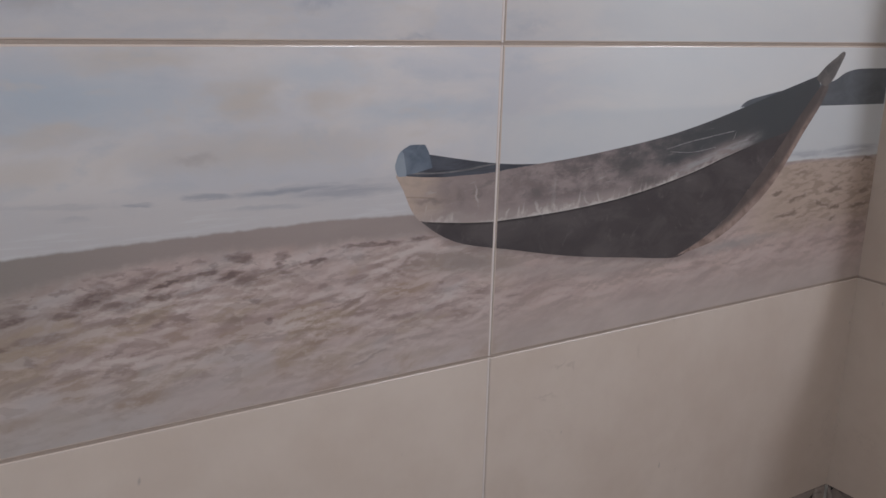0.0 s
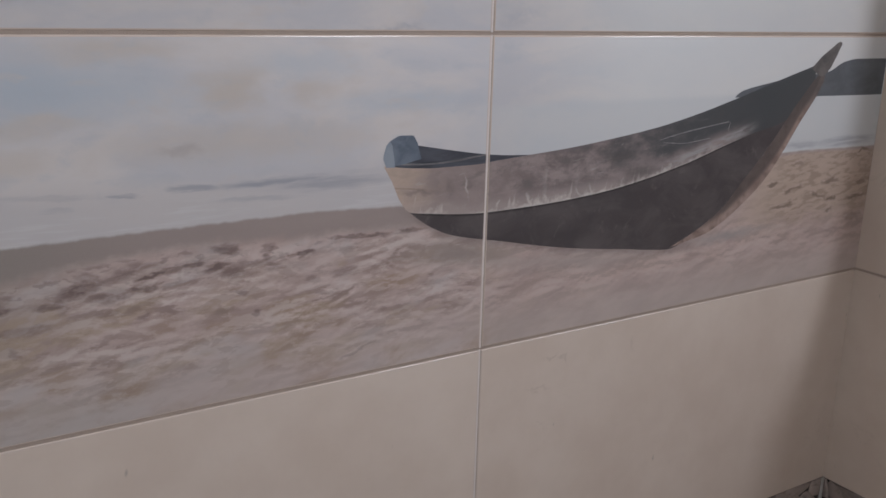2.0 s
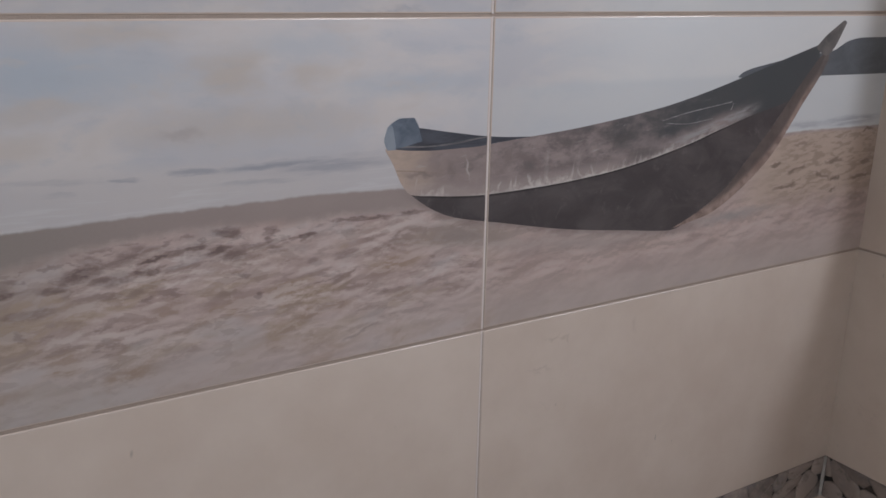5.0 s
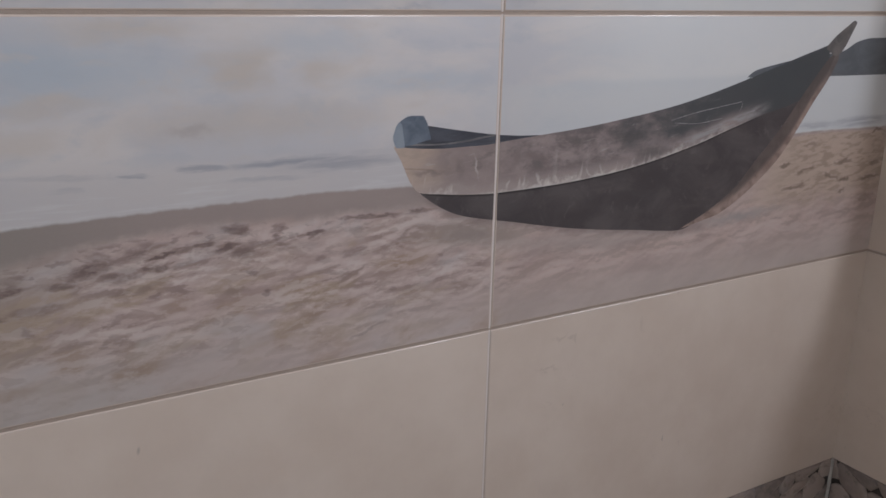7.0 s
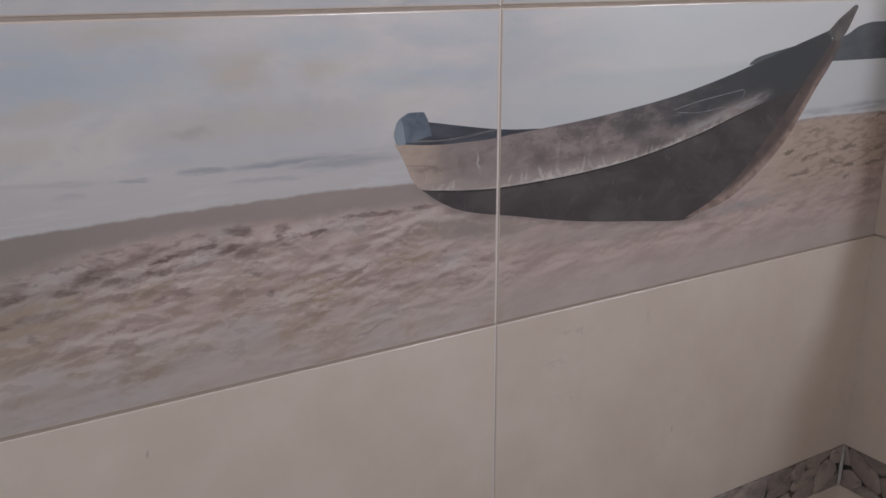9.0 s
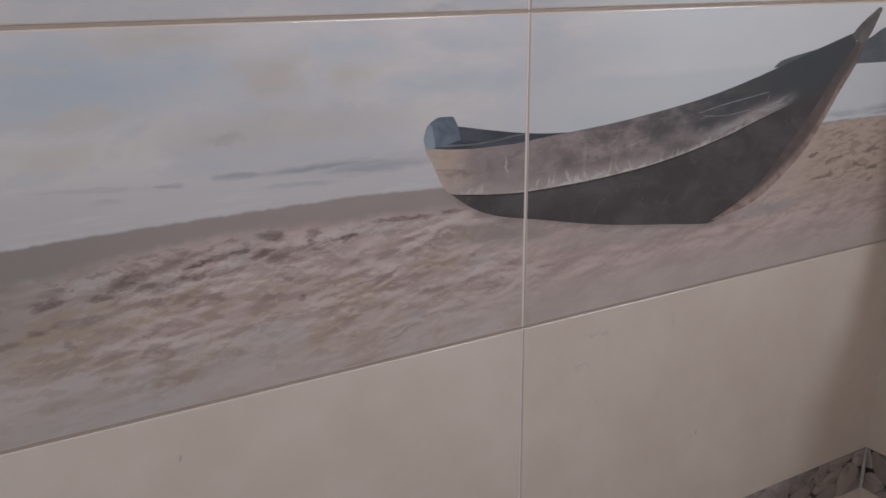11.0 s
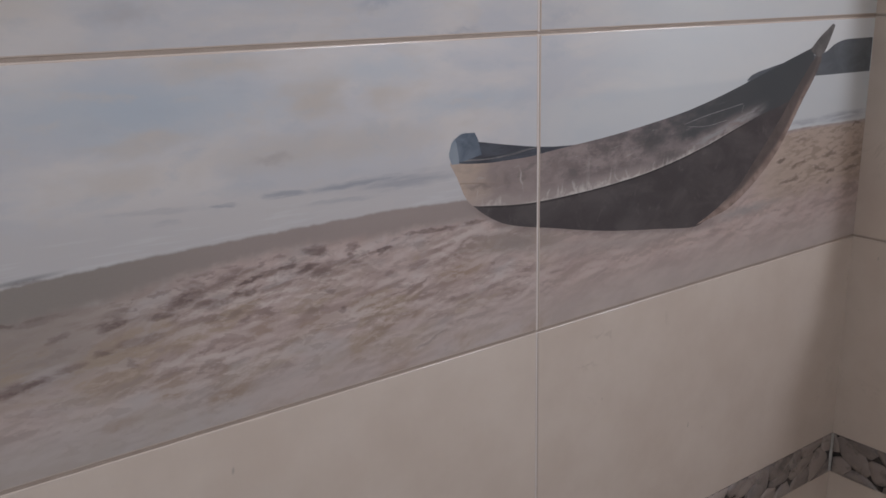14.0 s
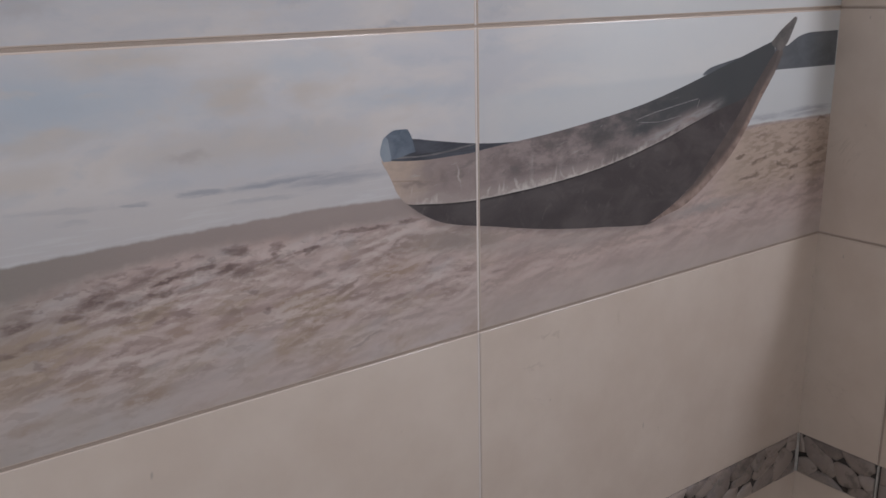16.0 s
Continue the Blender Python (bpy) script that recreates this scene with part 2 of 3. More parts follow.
    sand = n.mix(sand, (0.68, 0.59, 0.55), n.step(lit, 0.05, 0.34) * rough_zone * (clump * 0.5 + 0.3))
    damp = n.step(n.u, -0.26, -0.40) * n.step(n.v, 1.235, 1.275)
    sand = n.mix(sand, (0.355, 0.30, 0.27), damp * 0.85)
    warm = n.step(n.noise(16, 1, 40, 4, 0.55, 0.4, turn=6, seed=23.0), 0.46, 0.60) * n.step(depth, 0.01, 0.03)
    sand = n.mix(sand, (0.46, 0.35, 0.245), warm * (n.step(lit, 0.22, -0.05) * 0.4 + 0.12))
    cool = n.step(n.noise(14, 1, 36, 4, 0.55, 0.4, turn=6, seed=29.0), 0.52, 0.68)
    sand = n.mix(sand, (0.545, 0.495, 0.49), cool * 0.65)
    tan = n.step(n.noise(18, 1, 40, 4, 0.55, 0.5, turn=14, seed=37.0), 0.50, 0.62)
    sand = n.mix(sand, (0.60, 0.515, 0.485), pale * 0.6 * (1.0 - tan * 0.7))
    sand = n.mix(sand, (0.445, 0.335, 0.255), tan * pale * 0.35)
    sand = n.mix(sand, (0.515, 0.475, 0.455), n.step(n.u, -0.16, -0.34) * pale * 0.6)
    # hollows and footmarks that stand out: place, half sizes, slope, strength
    far_hollows = ((-0.303, 1.2967, 0.012, 0.0031, 9, 1), (-0.3, 1.3041, 0.007, 0.0023, -1, 0.6), (-0.274, 1.3043, 0.009, 0.002, -1, 0.6), (-0.261, 1.3067, 0.012, 0.0021, -6, 0.5),
                   (-0.261, 1.2993, 0.009, 0.0012, 10, 1), (-0.285, 1.29, 0.012, 0.0034, 3, 0.6), (-0.265, 1.2914, 0.008, 0.0018, 0, 0.95), (-0.32, 1.2888, 0.009, 0.0022, 6, 0.75),
                   (-0.231, 1.3037, 0.006, 0.0017, 2, 0.8), (-0.218, 1.2995, 0.008, 0.0018, 13, 0.9), (-0.206, 1.2951, 0.008, 0.0032, -4, 0.6), (-0.209, 1.3111, 0.01, 0.0025, -5, 0.85),
                   (-0.201, 1.2797, 0.006, 0.0014, -2, 0.95))
    near_hollows = ((-0.181, 1.309, 0.005, 0.0029, 11, 0.6), (-0.181, 1.3024, 0.004, 0.0018, 5, 0.8), (-0.154, 1.3017, 0.007, 0.0015, 6, 0.9), (-0.17, 1.3019, 0.004, 0.0014, 0, 0.6),
                    (-0.11, 1.3088, 0.027, 0.0014, -3, 0.8), (-0.068, 1.3083, 0.013, 0.0014, 1, 0.85), (-0.29, 1.2784, 0.008, 0.0017, 2, 0.45), (-0.266, 1.2727, 0.005, 0.0014, 7, 0.6),
                    (-0.275, 1.2778, 0.008, 0.0021, 22, 0.4), (-0.189, 1.2623, 0.004, 0.0022, 0, 0.7), (-0.122, 1.2839, 0.011, 0.0027, 6, 0.5), (-0.148, 1.2811, 0.008, 0.0019, -11, 0.45),
                    (-0.138, 1.2697, 0.015, 0.0012, -12, 0.4))
    left_hollows = ((-0.354, 1.2892, 0.01, 0.0025, 5, 1), (-0.412, 1.2626, 0.021, 0.002, 6, 0.9), (-0.447, 1.2971, 0.009, 0.0018, 8, 0.8), (-0.415, 1.3022, 0.009, 0.0012, -3, 0.7),
                    (-0.393, 1.3017, 0.016, 0.0016, 4, 0.5), (-0.398, 1.3261, 0.009, 0.0011, 1, 0.6), (-0.362, 1.273, 0.006, 0.002, 3, 0.6), (-0.338, 1.2758, 0.016, 0.0017, 3, 0.5),
                    (-0.379, 1.268, 0.009, 0.0017, 4, 0.5), (-0.386, 1.2885, 0.007, 0.0016, 15, 0.6), (-0.344, 1.2617, 0.004, 0.0019, -30, 0.6), (-0.36, 1.2729, 0.006, 0.0019, -2, 0.7),
                    (-0.335, 1.2747, 0.013, 0.0022, 2, 0.5))
    small_marks = ((-0.035, 1.2468, 0.005, 0.0022, 1, 0.5), (-0.106, 1.2582, 0.003, 0.0016, 29, 0.55), (-0.09, 1.25, 0.003, 0.0016, 5, 0.5), (-0.05, 1.2705, 0.002, 0.0013, 3, 0.6),
                   (-0.114, 1.22, 0.02, 0.0015, 17, 0.5), (-0.269, 1.2512, 0.007, 0.001, 5, 0.4), (-0.178, 1.2961, 0.008, 0.0011, -4, 0.5), (-0.143, 1.2864, 0.006, 0.0015, 2, 0.4),
                   (-0.213, 1.2683, 0.01, 0.0019, 1, 0.45), (-0.032, 1.2836, 0.026, 0.0047, -1, 0.5), (0.02, 1.2507, 0.007, 0.0013, -7, 0.4))
    tan_hollows = ((-0.17, 1.2644, 0.016, 0.005, 9, 0.7), (-0.154, 1.2422, 0.013, 0.0036, 19, 0.6), (-0.079, 1.2709, 0.025, 0.0049, 5, 0.75), (-0.226, 1.2547, 0.011, 0.004, 30, 0.55),
                   (-0.282, 1.2218, 0.02, 0.0058, 13, 0.7), (-0.32, 1.2359, 0.013, 0.0038, 2, 0.65), (-0.357, 1.222, 0.006, 0.003, 26, 0.5), (-0.321, 1.2414, 0.015, 0.0042, 3, 0.5),
                   (-0.128, 1.2454, 0.017, 0.0037, -9, 0.5), (-0.252, 1.2633, 0.013, 0.005, 19, 0.5), (-0.201, 1.2571, 0.016, 0.005, -4, 0.5), (-0.149, 1.22, 0.018, 0.0057, 12, 0.4),
                   (-0.355, 1.2231, 0.012, 0.0042, 10, 0.45))
    hu = n.u + (n.noise(100, 1, 190, 4, 0.6, seed=5.1) - 0.5) * 0.020
    hv = n.v + (n.noise(100, 1, 210, 4, 0.6, seed=2.2) - 0.5) * 0.0085
    col = n.mix(col, sand, n.step(depth + edge * 1.5 + (small - 0.5) * 0.010, -0.004, 0.006))
    col = n.mix(col, (0.37, 0.26, 0.185), n.patches(tan_hollows, su, sv, 0.8, 1.45, 1.8) * (n.step(lit, 0.22, -0.08) * 0.65 + 0.35))
    broad = n.patches(far_hollows[::2] + left_hollows[1::3], su, sv, 1.0, 2.6, 3.4)
    col = n.mix(col, (0.33, 0.245, 0.222), broad * (n.step(lit, 0.20, -0.10) * 0.5 + 0.25))
    dark = n.patches(far_hollows, hu, hv, 0.65, 1.5, 1.9).max(n.patches(near_hollows, hu, hv, 0.6, 1.3, 1.7))
    dark = dark.max(n.patches(left_hollows, hu, hv, 0.65, 1.4, 1.8))
    col = n.mix(col, (0.165, 0.113, 0.105), dark * (n.step(lit, 0.25, -0.10) * 0.3 + 0.6))
    # small clods with a dark side and a lit side
    clod_a = n.noise(42, 1, 118, 4, 0.55, 0.3, turn=4, seed=71.0)
    clod_b = n.noise(42, 1, 118, 4, 0.55, 0.3, turn=4, seed=71.0, ou=-0.0012, ov=-0.0026)
    clod = n.step(clod_a, 0.545, 0.590)
    rim = n.step(clod_b, 0.545, 0.590) * (1.0 - clod)
    calm_side = n.step(n.u, 0.03, -0.03)
    col = n.mix(col, (0.34, 0.25, 0.215), clod * rough_zone * calm_side * (1.0 - damp * 0.6) * 0.36)
    col = n.mix(col, (0.66, 0.565, 0.52), rim * rough_zone * calm_side * (1.0 - damp * 0.9) * 0.26)
    edge_row = n.step(depth, 0.001, 0.004) * n.step(depth, 0.030, 0.010) * n.step(n.u, -0.10, -0.16) * n.step(n.u, -0.38, -0.33)
    col = n.mix(col, (0.19, 0.135, 0.125), n.step(n.noise(70, 1, 190, 4, 0.55, 0.3, turn=3, seed=63.0), 0.54, 0.61) * edge_row * 0.42)
    # lit lips on the shore side of the hollows
    lip = n.patches(far_hollows, hu, hv + 0.0042, 0.6, 1.1, 1.0) * (1.0 - dark)
    col = n.mix(col, (0.62, 0.52, 0.485), lip * 0.4)
    # smoother sand under and beyond the bow, yellower with short dark streaks
    calm = n.step(n.u, -0.02, 0.03)
    smooth = n.mix((0.46, 0.345, 0.322), (0.64, 0.50, 0.462), n.step(n.noise(20, 1, 44, 5, 0.58, 0.4, turn=12, seed=11.0), 0.30, 0.68))
    smooth = n.mix(smooth, (0.36, 0.285, 0.25), n.step(lit, -0.03, -0.34) * n.step(n.v, 1.208, 1.25) * 0.45)
    smooth = n.mix(smooth, (0.66, 0.57, 0.53), n.step(lit, 0.05, 0.36) * n.step(n.v, 1.205, 1.24) * 0.35)
    smooth = n.mix(smooth, (0.58, 0.515, 0.475), n.step(n.v, 1.25, 1.205) * 0.6)
    col = n.mix(col, smooth, calm * n.step(dry - n.v, -0.004, 0.004) * 0.85)
    beyond = n.step(n.u, 0.27, 0.34) * n.step(n.v + (small - 0.5) * 0.05, 1.250, 1.288) * n.step(depth, -0.001, 0.002)
    bow_marks = ((0.344, 1.3088, 0.011, 0.0019, 13, 0.9), (0.374, 1.3003, 0.016, 0.0019, 14, 0.8), (0.359, 1.2846, 0.022, 0.0027, 3, 0.85), (0.437, 1.2849, 0.01, 0.0022, 3, 1),
                 (0.415, 1.2908, 0.019, 0.0022, -19, 0.8), (0.432, 1.3045, 0.019, 0.0023, 2, 0.8), (0.377, 1.3268, 0.013, 0.0022, 4, 0.6), (0.436, 1.2739, 0.008, 0.0021, 14, 0.8),
                 (0.481, 1.2849, 0.021, 0.0029, 0, 0.9), (0.485, 1.2994, 0.014, 0.0023, -1, 0.7), (0.478, 1.2627, 0.018, 0.0054, -2, 0.5), (0.482, 1.3345, 0.011, 0.0022, 6, 0.9))
    col = n.mix(col, (0.545, 0.425, 0.345), beyond * 0.8)
    streak = n.noise(44, 1, 150, 5, 0.58, 0.2, turn=6, seed=13.0)
    col = n.mix(col, (0.35, 0.26, 0.20), beyond * n.step(streak, 0.46, 0.60) * n.step(n.u, 0.31, 0.38) * 0.75)
    col = n.mix(col, (0.19, 0.135, 0.105), n.patches(bow_marks, su, sv, 0.6, 1.05, 1.3) * 0.85)
    col = n.mix(col, (0.22, 0.165, 0.145), n.patches(small_marks, hu, hv, 0.7, 1.2, 1.4) * 0.75)
    keel = n.curve(n.u, [(-0.14, 1.330)] + KEEL + [(0.24, 1.2585), (0.30, 1.2600)])
    under = keel - n.v + (small - 0.5) * 0.008
    col = n.mix(col, (0.17, 0.14, 0.13), n.step(under, 0.008, 0.0) * n.step(under, -0.010, -0.004) * n.step(n.u, -0.085, -0.05) * n.step(n.u, 0.27, 0.20) * 0.5)
    # printed shade beside the boat's foot, as in the photograph on the tiles
    col = n.mix(col, (0.33, 0.28, 0.255), n.blob(-0.02, 1.285, 0.085, 0.018, -8, 1.0, su, sv) * 0.75)
    col = n.mix(col, (0.38, 0.33, 0.31), n.blob(0.10, 1.262, 0.14, 0.014, -5, 1.0, du, dv) * 0.55)
    col = n.mix(col, (0.39, 0.35, 0.34), n.blob(0.285, 1.2635, 0.085, 0.008, 2, 1.0, su, sv) * 0.85)
    col = n.mix(col, (0.78, 0.72, 0.66), fine * 0.06)
    return n.done(col, GLAZE, glaze_wave(n), 0.0006)


def make_plain_tile():
    n = Net("cream_glazed_tile")
    info = n.tree.nodes.new("ShaderNodeObjectInfo")
    tone = Val(n, info.outputs["Random"])
    cloudy = n.noise(9, 9, 9, 5, 0.6, seed=2.0)
    col = n.mix((0.67, 0.555, 0.475), (0.74, 0.63, 0.55), n.step(cloudy, 0.3, 0.7))
    col = n.mix(col, (0.66, 0.575, 0.50), tone * 0.2)
    vein = n.noise(11, 11, 11, 6, 0.6, 1.2, seed=21.0)
    thin = n.step((vein - 0.5).op("ABSOLUTE"), 0.006, 0.0)
    rare = n.step(n.noise(5, 5, 5, 2, seed=33.0), 0.55, 0.68)
    col = n.mix(col, (0.40, 0.33, 0.28), thin * rare * 0.30)
    mu = n.u + (n.noise(60, 1, 60, 3, seed=5.1) - 0.5) * 0.03
    mv = n.v + (n.noise(60, 1, 60, 3, seed=2.2) - 0.5) * 0.03
    for x, z, rx, rz, turn, k in ((0.078, 1.179, 0.014, 0.0022, 10, 0.26), (0.090, 1.172, 0.010, 0.0020, -40, 0.22), (0.060, 1.150, 0.018, 0.0022, -8, 0.2), (0.170, 1.172, 0.004, 0.012, 0, 0.12)):
        col = n.mix(col, (0.36, 0.28, 0.23), n.blob(x, z, rx, rz, turn, 0.9, mu, mv) * k)
    col = n.mix(col, (0.30, 0.26, 0.23), n.blob(-0.2845, 1.165, 0.0016, 0.0042, -8, 0.9) * 0.5)
    speck = n.step(n.noise(130, 130, 60, 2, 0.4, seed=41.0), 0.74, 0.80)
    col = n.mix(col, (0.36, 0.31, 0.27), speck * 0.55)
    return n.done(col, GLAZE, glaze_wave(n), 0.0006)


def make_grout():
    n = Net("beige_grout")
    col = n.mix((0.37, 0.29, 0.24), (0.50, 0.41, 0.35), n.noise(60, 60, 60, 4))
    return n.done(col, 0.85, n.noise(900, 900, 900, 3), 0.0003)




def make_strake():
    """Bleached, flaking upper planking that turns dark towards the bow."""
    n = Net("printed_upper_planking")
    rub = n.curve(n.u, RUB)
    up = n.v - rub
    grain = n.noise(40, 1, 260, 5, 0.65, 0.4, turn=12)
    drip = n.noise(80, 1, 60, 6, 0.75, 0.3, turn=-20, seed=4.0)
    patchy = n.step(n.noise(28, 1, 28, 3, seed=19.0), 0.36, 0.60)
    mott = n.noise(34, 1, 62, 6, 0.68, 0.15, seed=9.0)
    run = n.noise(120, 1, 22, 4, 0.6, 0.1, turn=-8, seed=15.0)
    col = n.mix((0.215, 0.175, 0.172), (0.375, 0.305, 0.292), n.step(mott, 0.34, 0.64))
    col = n.mix(col, (0.46, 0.41, 0.385), n.step(run, 0.58, 0.70) * n.step(n.u, 0.20, 0.08) * 0.4)
    col = n.mix(col, (0.355, 0.285, 0.268), n.step(n.u + (mott - 0.5) * 0.10, 0.05, -0.03) * 0.6)
    col = n.mix(col, (0.60, 0.465, 0.375), n.step(n.u + (mott - 0.5) * 0.07, -0.035, -0.085) * 0.85)
    col = n.mix(col, (0.49, 0.415, 0.39), n.step(up + (mott - 0.5) * 0.04, 0.013, 0.002) * n.step(n.u, 0.20, 0.10) * 0.5)
    stain = n.step(n.noise(36, 1, 70, 5, 0.6, 0.3, turn=10, seed=41.0), 0.52, 0.64)
    col = n.mix(col, (0.15, 0.135, 0.135), stain * n.step(up, 0.008, 0.022) * (n.step(n.u, -0.07, 0.02) * 0.75 + 0.25) * 0.55)
    tongue = n.noise(210, 1, 16, 3, 0.6, 0.15, turn=-10, seed=45.0)
    col = n.mix(col, (0.60, 0.54, 0.51), n.step(up - n.step(tongue, 0.46, 0.74) * 0.022, 0.001, -0.008) * n.step(tongue, 0.46, 0.60) * patchy * n.step(n.u, 0.24, 0.17) * 0.7)
    dark = n.step(n.u + (mott - 0.5) * -0.22, 0.04, 0.24)
    col = n.mix(col, (0.082, 0.088, 0.094), dark * n.step(up, 0.004, 0.020) * 0.95)
    col = n.mix(col, (0.082, 0.088, 0.094), n.step(n.u, 0.25, 0.32))
    # whitewash left along the rubbing line, with upward flakes
    flake = n.step(up - n.step(drip, 0.32, 0.72) * patchy * 0.012, 0.001, -0.007)
    col = n.mix(col, (0.60, 0.545, 0.51), flake * n.step(n.u, 0.29, 0.22) * n.step(mott, 0.28, 0.50) * 0.85)
    thin = n.step(up - n.step(drip, 0.45, 0.70) * 0.004, 0.0016, -0.0004) * n.step(n.u, -0.04, 0.01) * n.step(n.u, 0.30, 0.24)
    col = n.mix(col, (0.66, 0.62, 0.58), thin * n.step(grain, 0.34, 0.55) * 0.7)
    col = n.mix(col, (0.50, 0.47, 0.45), n.step(grain, 0.60, 0.70) * n.step(n.u, 0.30, 0.1) * 0.45)
    band = n.step((up - 0.006).op("ABSOLUTE"), 0.007, 0.001) * n.step(n.u, 0.15, 0.24) * n.step(n.u, 0.315, 0.28)
    col = n.mix(col, (0.40, 0.39, 0.39), band * n.step(grain, 0.36, 0.60) * 0.85)
    pale_runs = ((-0.019, 1.3374, 0.0108, 0.0013, -77, 0.8), (0.011, 1.3213, 0.0053, 0.0013, -115, 0.9), (0.027, 1.3205, 0.0068, 0.0016, -102, 0.9), (0.042, 1.3211, 0.0078, 0.0016, -70, 0.9), (0.06, 1.32, 0.0071, 0.0016, -56, 0.8), (0.093, 1.3229, 0.008, 0.0013, -55, 0.7), (0.107, 1.323, 0.0067, 0.0013, -71, 0.8), (0.041, 1.3159, 0.0275, 0.0016, 1, 0.8))
    dark_patches = ((0.137, 1.3497, 0.021, 0.0041, 4, 0.9), (0.083, 1.3496, 0.015, 0.0031, 1, 0.6), (-0.061, 1.3367, 0.021, 0.0016, -5, 0.5), (0.163, 1.3337, 0.03, 0.0042, 9, 0.7), (-0.034, 1.3378, 0.009, 0.0032, -70, 0.35), (0.078, 1.3336, 0.01, 0.0036, 18, 0.4))
    ru = n.u + (n.noise(160, 1, 160, 3, seed=51.0) - 0.5) * 0.010
    rv = n.v + (n.noise(120, 1, 160, 3, seed=52.0) - 0.5) * 0.010
    col = n.mix(col, (0.105, 0.098, 0.098), n.patches(dark_patches, ru, rv, 1.0, 1.3, 1.9) * 0.8)
    col = n.mix(col, (0.62, 0.57, 0.54), n.patches(pale_runs, ru, rv, 1.0, 1.2, 1.5) * 0.85)
    crack = n.step((up - 0.018).op("ABSOLUTE"), 0.0009, 0.0002) * n.step(n.u, -0.01, -0.05)
    col = n.mix(col, (0.24, 0.18, 0.14), crack * n.step(mott, 0.40, 0.60) * 0.4)
    return n.done(col, GLAZE, glaze_wave(n), 0.0006)


def make_hull():
    n = Net("printed_dark_hull")
    mott = n.noise(22, 1, 40, 5, 0.6, 0.6)
    col = n.mix((0.081, 0.070, 0.073), (0.122, 0.106, 0.107), n.step(mott, 0.35, 0.68))
    rub = n.curve(n.u, RUB)
    col = n.mix(col, (0.032, 0.029, 0.029), n.step(rub - n.v, 0.0022, 0.0006) * n.step(n.u, 0.31, 0.25) * 0.8)
    scuff = n.noise(70, 1, 55, 5, 0.65, 0.5, seed=5.0)
    col = n.mix(col, (0.19, 0.165, 0.165), n.step(scuff, 0.56, 0.74) * 0.6)
    return n.done(col, GLAZE, glaze_wave(n), 0.0006)


def simple_print(name, a, b, sx, sz, seed=0.0):
    n = Net(name)
    return n.done(n.mix(a, b, n.step(n.noise(sx, 1, sz, 5, 0.6, 0.5, seed=seed), 0.32, 0.68)), GLAZE, glaze_wave(n), 0.0006)


def make_stem():
    """Worn brown wood low on the stem, tarred dark higher up."""
    n = Net("printed_worn_stem")
    worn = n.noise(60, 1, 60, 5, 0.6, 0.4, seed=3.0)
    col = n.mix((0.20, 0.143, 0.125), (0.43, 0.32, 0.275), n.step(worn, 0.32, 0.66))
    col = n.mix(col, (0.115, 0.105, 0.105), n.step(n.v + (worn - 0.5) * 0.03, 1.368, 1.400) * 0.7)
    outer = n.curve(n.u, STEM_OUT)
    col = n.mix(col, (0.105, 0.088, 0.085), n.step(n.v - outer + (worn - 0.5) * 0.012, 0.006, 0.014) * 0.8)
    return n.done(col, GLAZE, glaze_wave(n), 0.0006)


def make_pebble():
    n = Net("grey_pebble_glaze")
    info = n.tree.nodes.new("ShaderNodeObjectInfo")
    tone = Val(n, info.outputs["Random"])
    col = n.mix((0.21, 0.172, 0.162), (0.47, 0.385, 0.345), tone)
    hue = n.noise(22, 22, 22, 2, seed=3.0) + (tone * 7.3).op("FRACT") * 0.5
    col = n.mix(col, (0.26, 0.27, 0.295), n.step(hue, 0.75, 1.0) * 0.22)
    col = n.mix(col, (0.38, 0.315, 0.27), n.step(n.noise(90, 90, 90, 5, 0.65, 0.5), 0.40, 0.66) * 0.5)
    col = n.mix(col, (0.10, 0.09, 0.085), n.step(n.noise(60, 60, 60, 4, 0.6, 0.3, seed=8.0), 0.48, 0.34) * 0.5)
    return n.done(col, 0.4, n.noise(300, 300, 300, 3), 0.0002)


def make_wall_paint():
    n = Net("cream_wall_finish")
    return n.done(n.mix((0.81, 0.805, 0.775), (0.86, 0.855, 0.825), n.noise(5, 5, 5, 5)), 0.5, n.noise(250, 250, 250, 3), 0.0003)


def make_floor():
    n = Net("beige_floor_tile")
    return n.done(n.mix((0.52, 0.46, 0.40), (0.62, 0.55, 0.48), n.noise(6, 6, 6, 6, 0.6)), 0.35, glaze_wave(n), 0.0006)


mural = make_mural()
cream = make_plain_tile()
grout = make_grout()
strake_print = make_strake()
hull_print = make_hull()
inside_print = simple_print("printed_boat_inside", (0.058, 0.060, 0.072), (0.105, 0.112, 0.135), 30, 160)
block_print = simple_print("printed_blue_block", (0.10, 0.125, 0.165), (0.19, 0.225, 0.275), 60, 60)
rim_print = simple_print("printed_pale_rim", (0.22, 0.26, 0.32), (0.32, 0.36, 0.41), 60, 60)
stem_print = make_stem()
head_print = simple_print("printed_grey_stem_head", (0.11, 0.105, 0.105), (0.21, 0.19, 0.18), 80, 50, 6.0)
line_print = simple_print("printed_pale_line", (0.22, 0.215, 0.22), (0.50, 0.48, 0.47), 90, 90)
thwart_print = simple_print("printed_plank_edge", (0.14, 0.135, 0.14), (0.25, 0.235, 0.235), 60, 60)
hill_print = simple_print("printed_far_hill", (0.118, 0.128, 0.143), (0.155, 0.168, 0.185), 40, 60)
pebble_mat = make_pebble()
pebble_bed = simple_print("dark_pebble_bed", (0.034, 0.030, 0.029), (0.065, 0.056, 0.052), 90, 90)
paint = make_wall_paint()


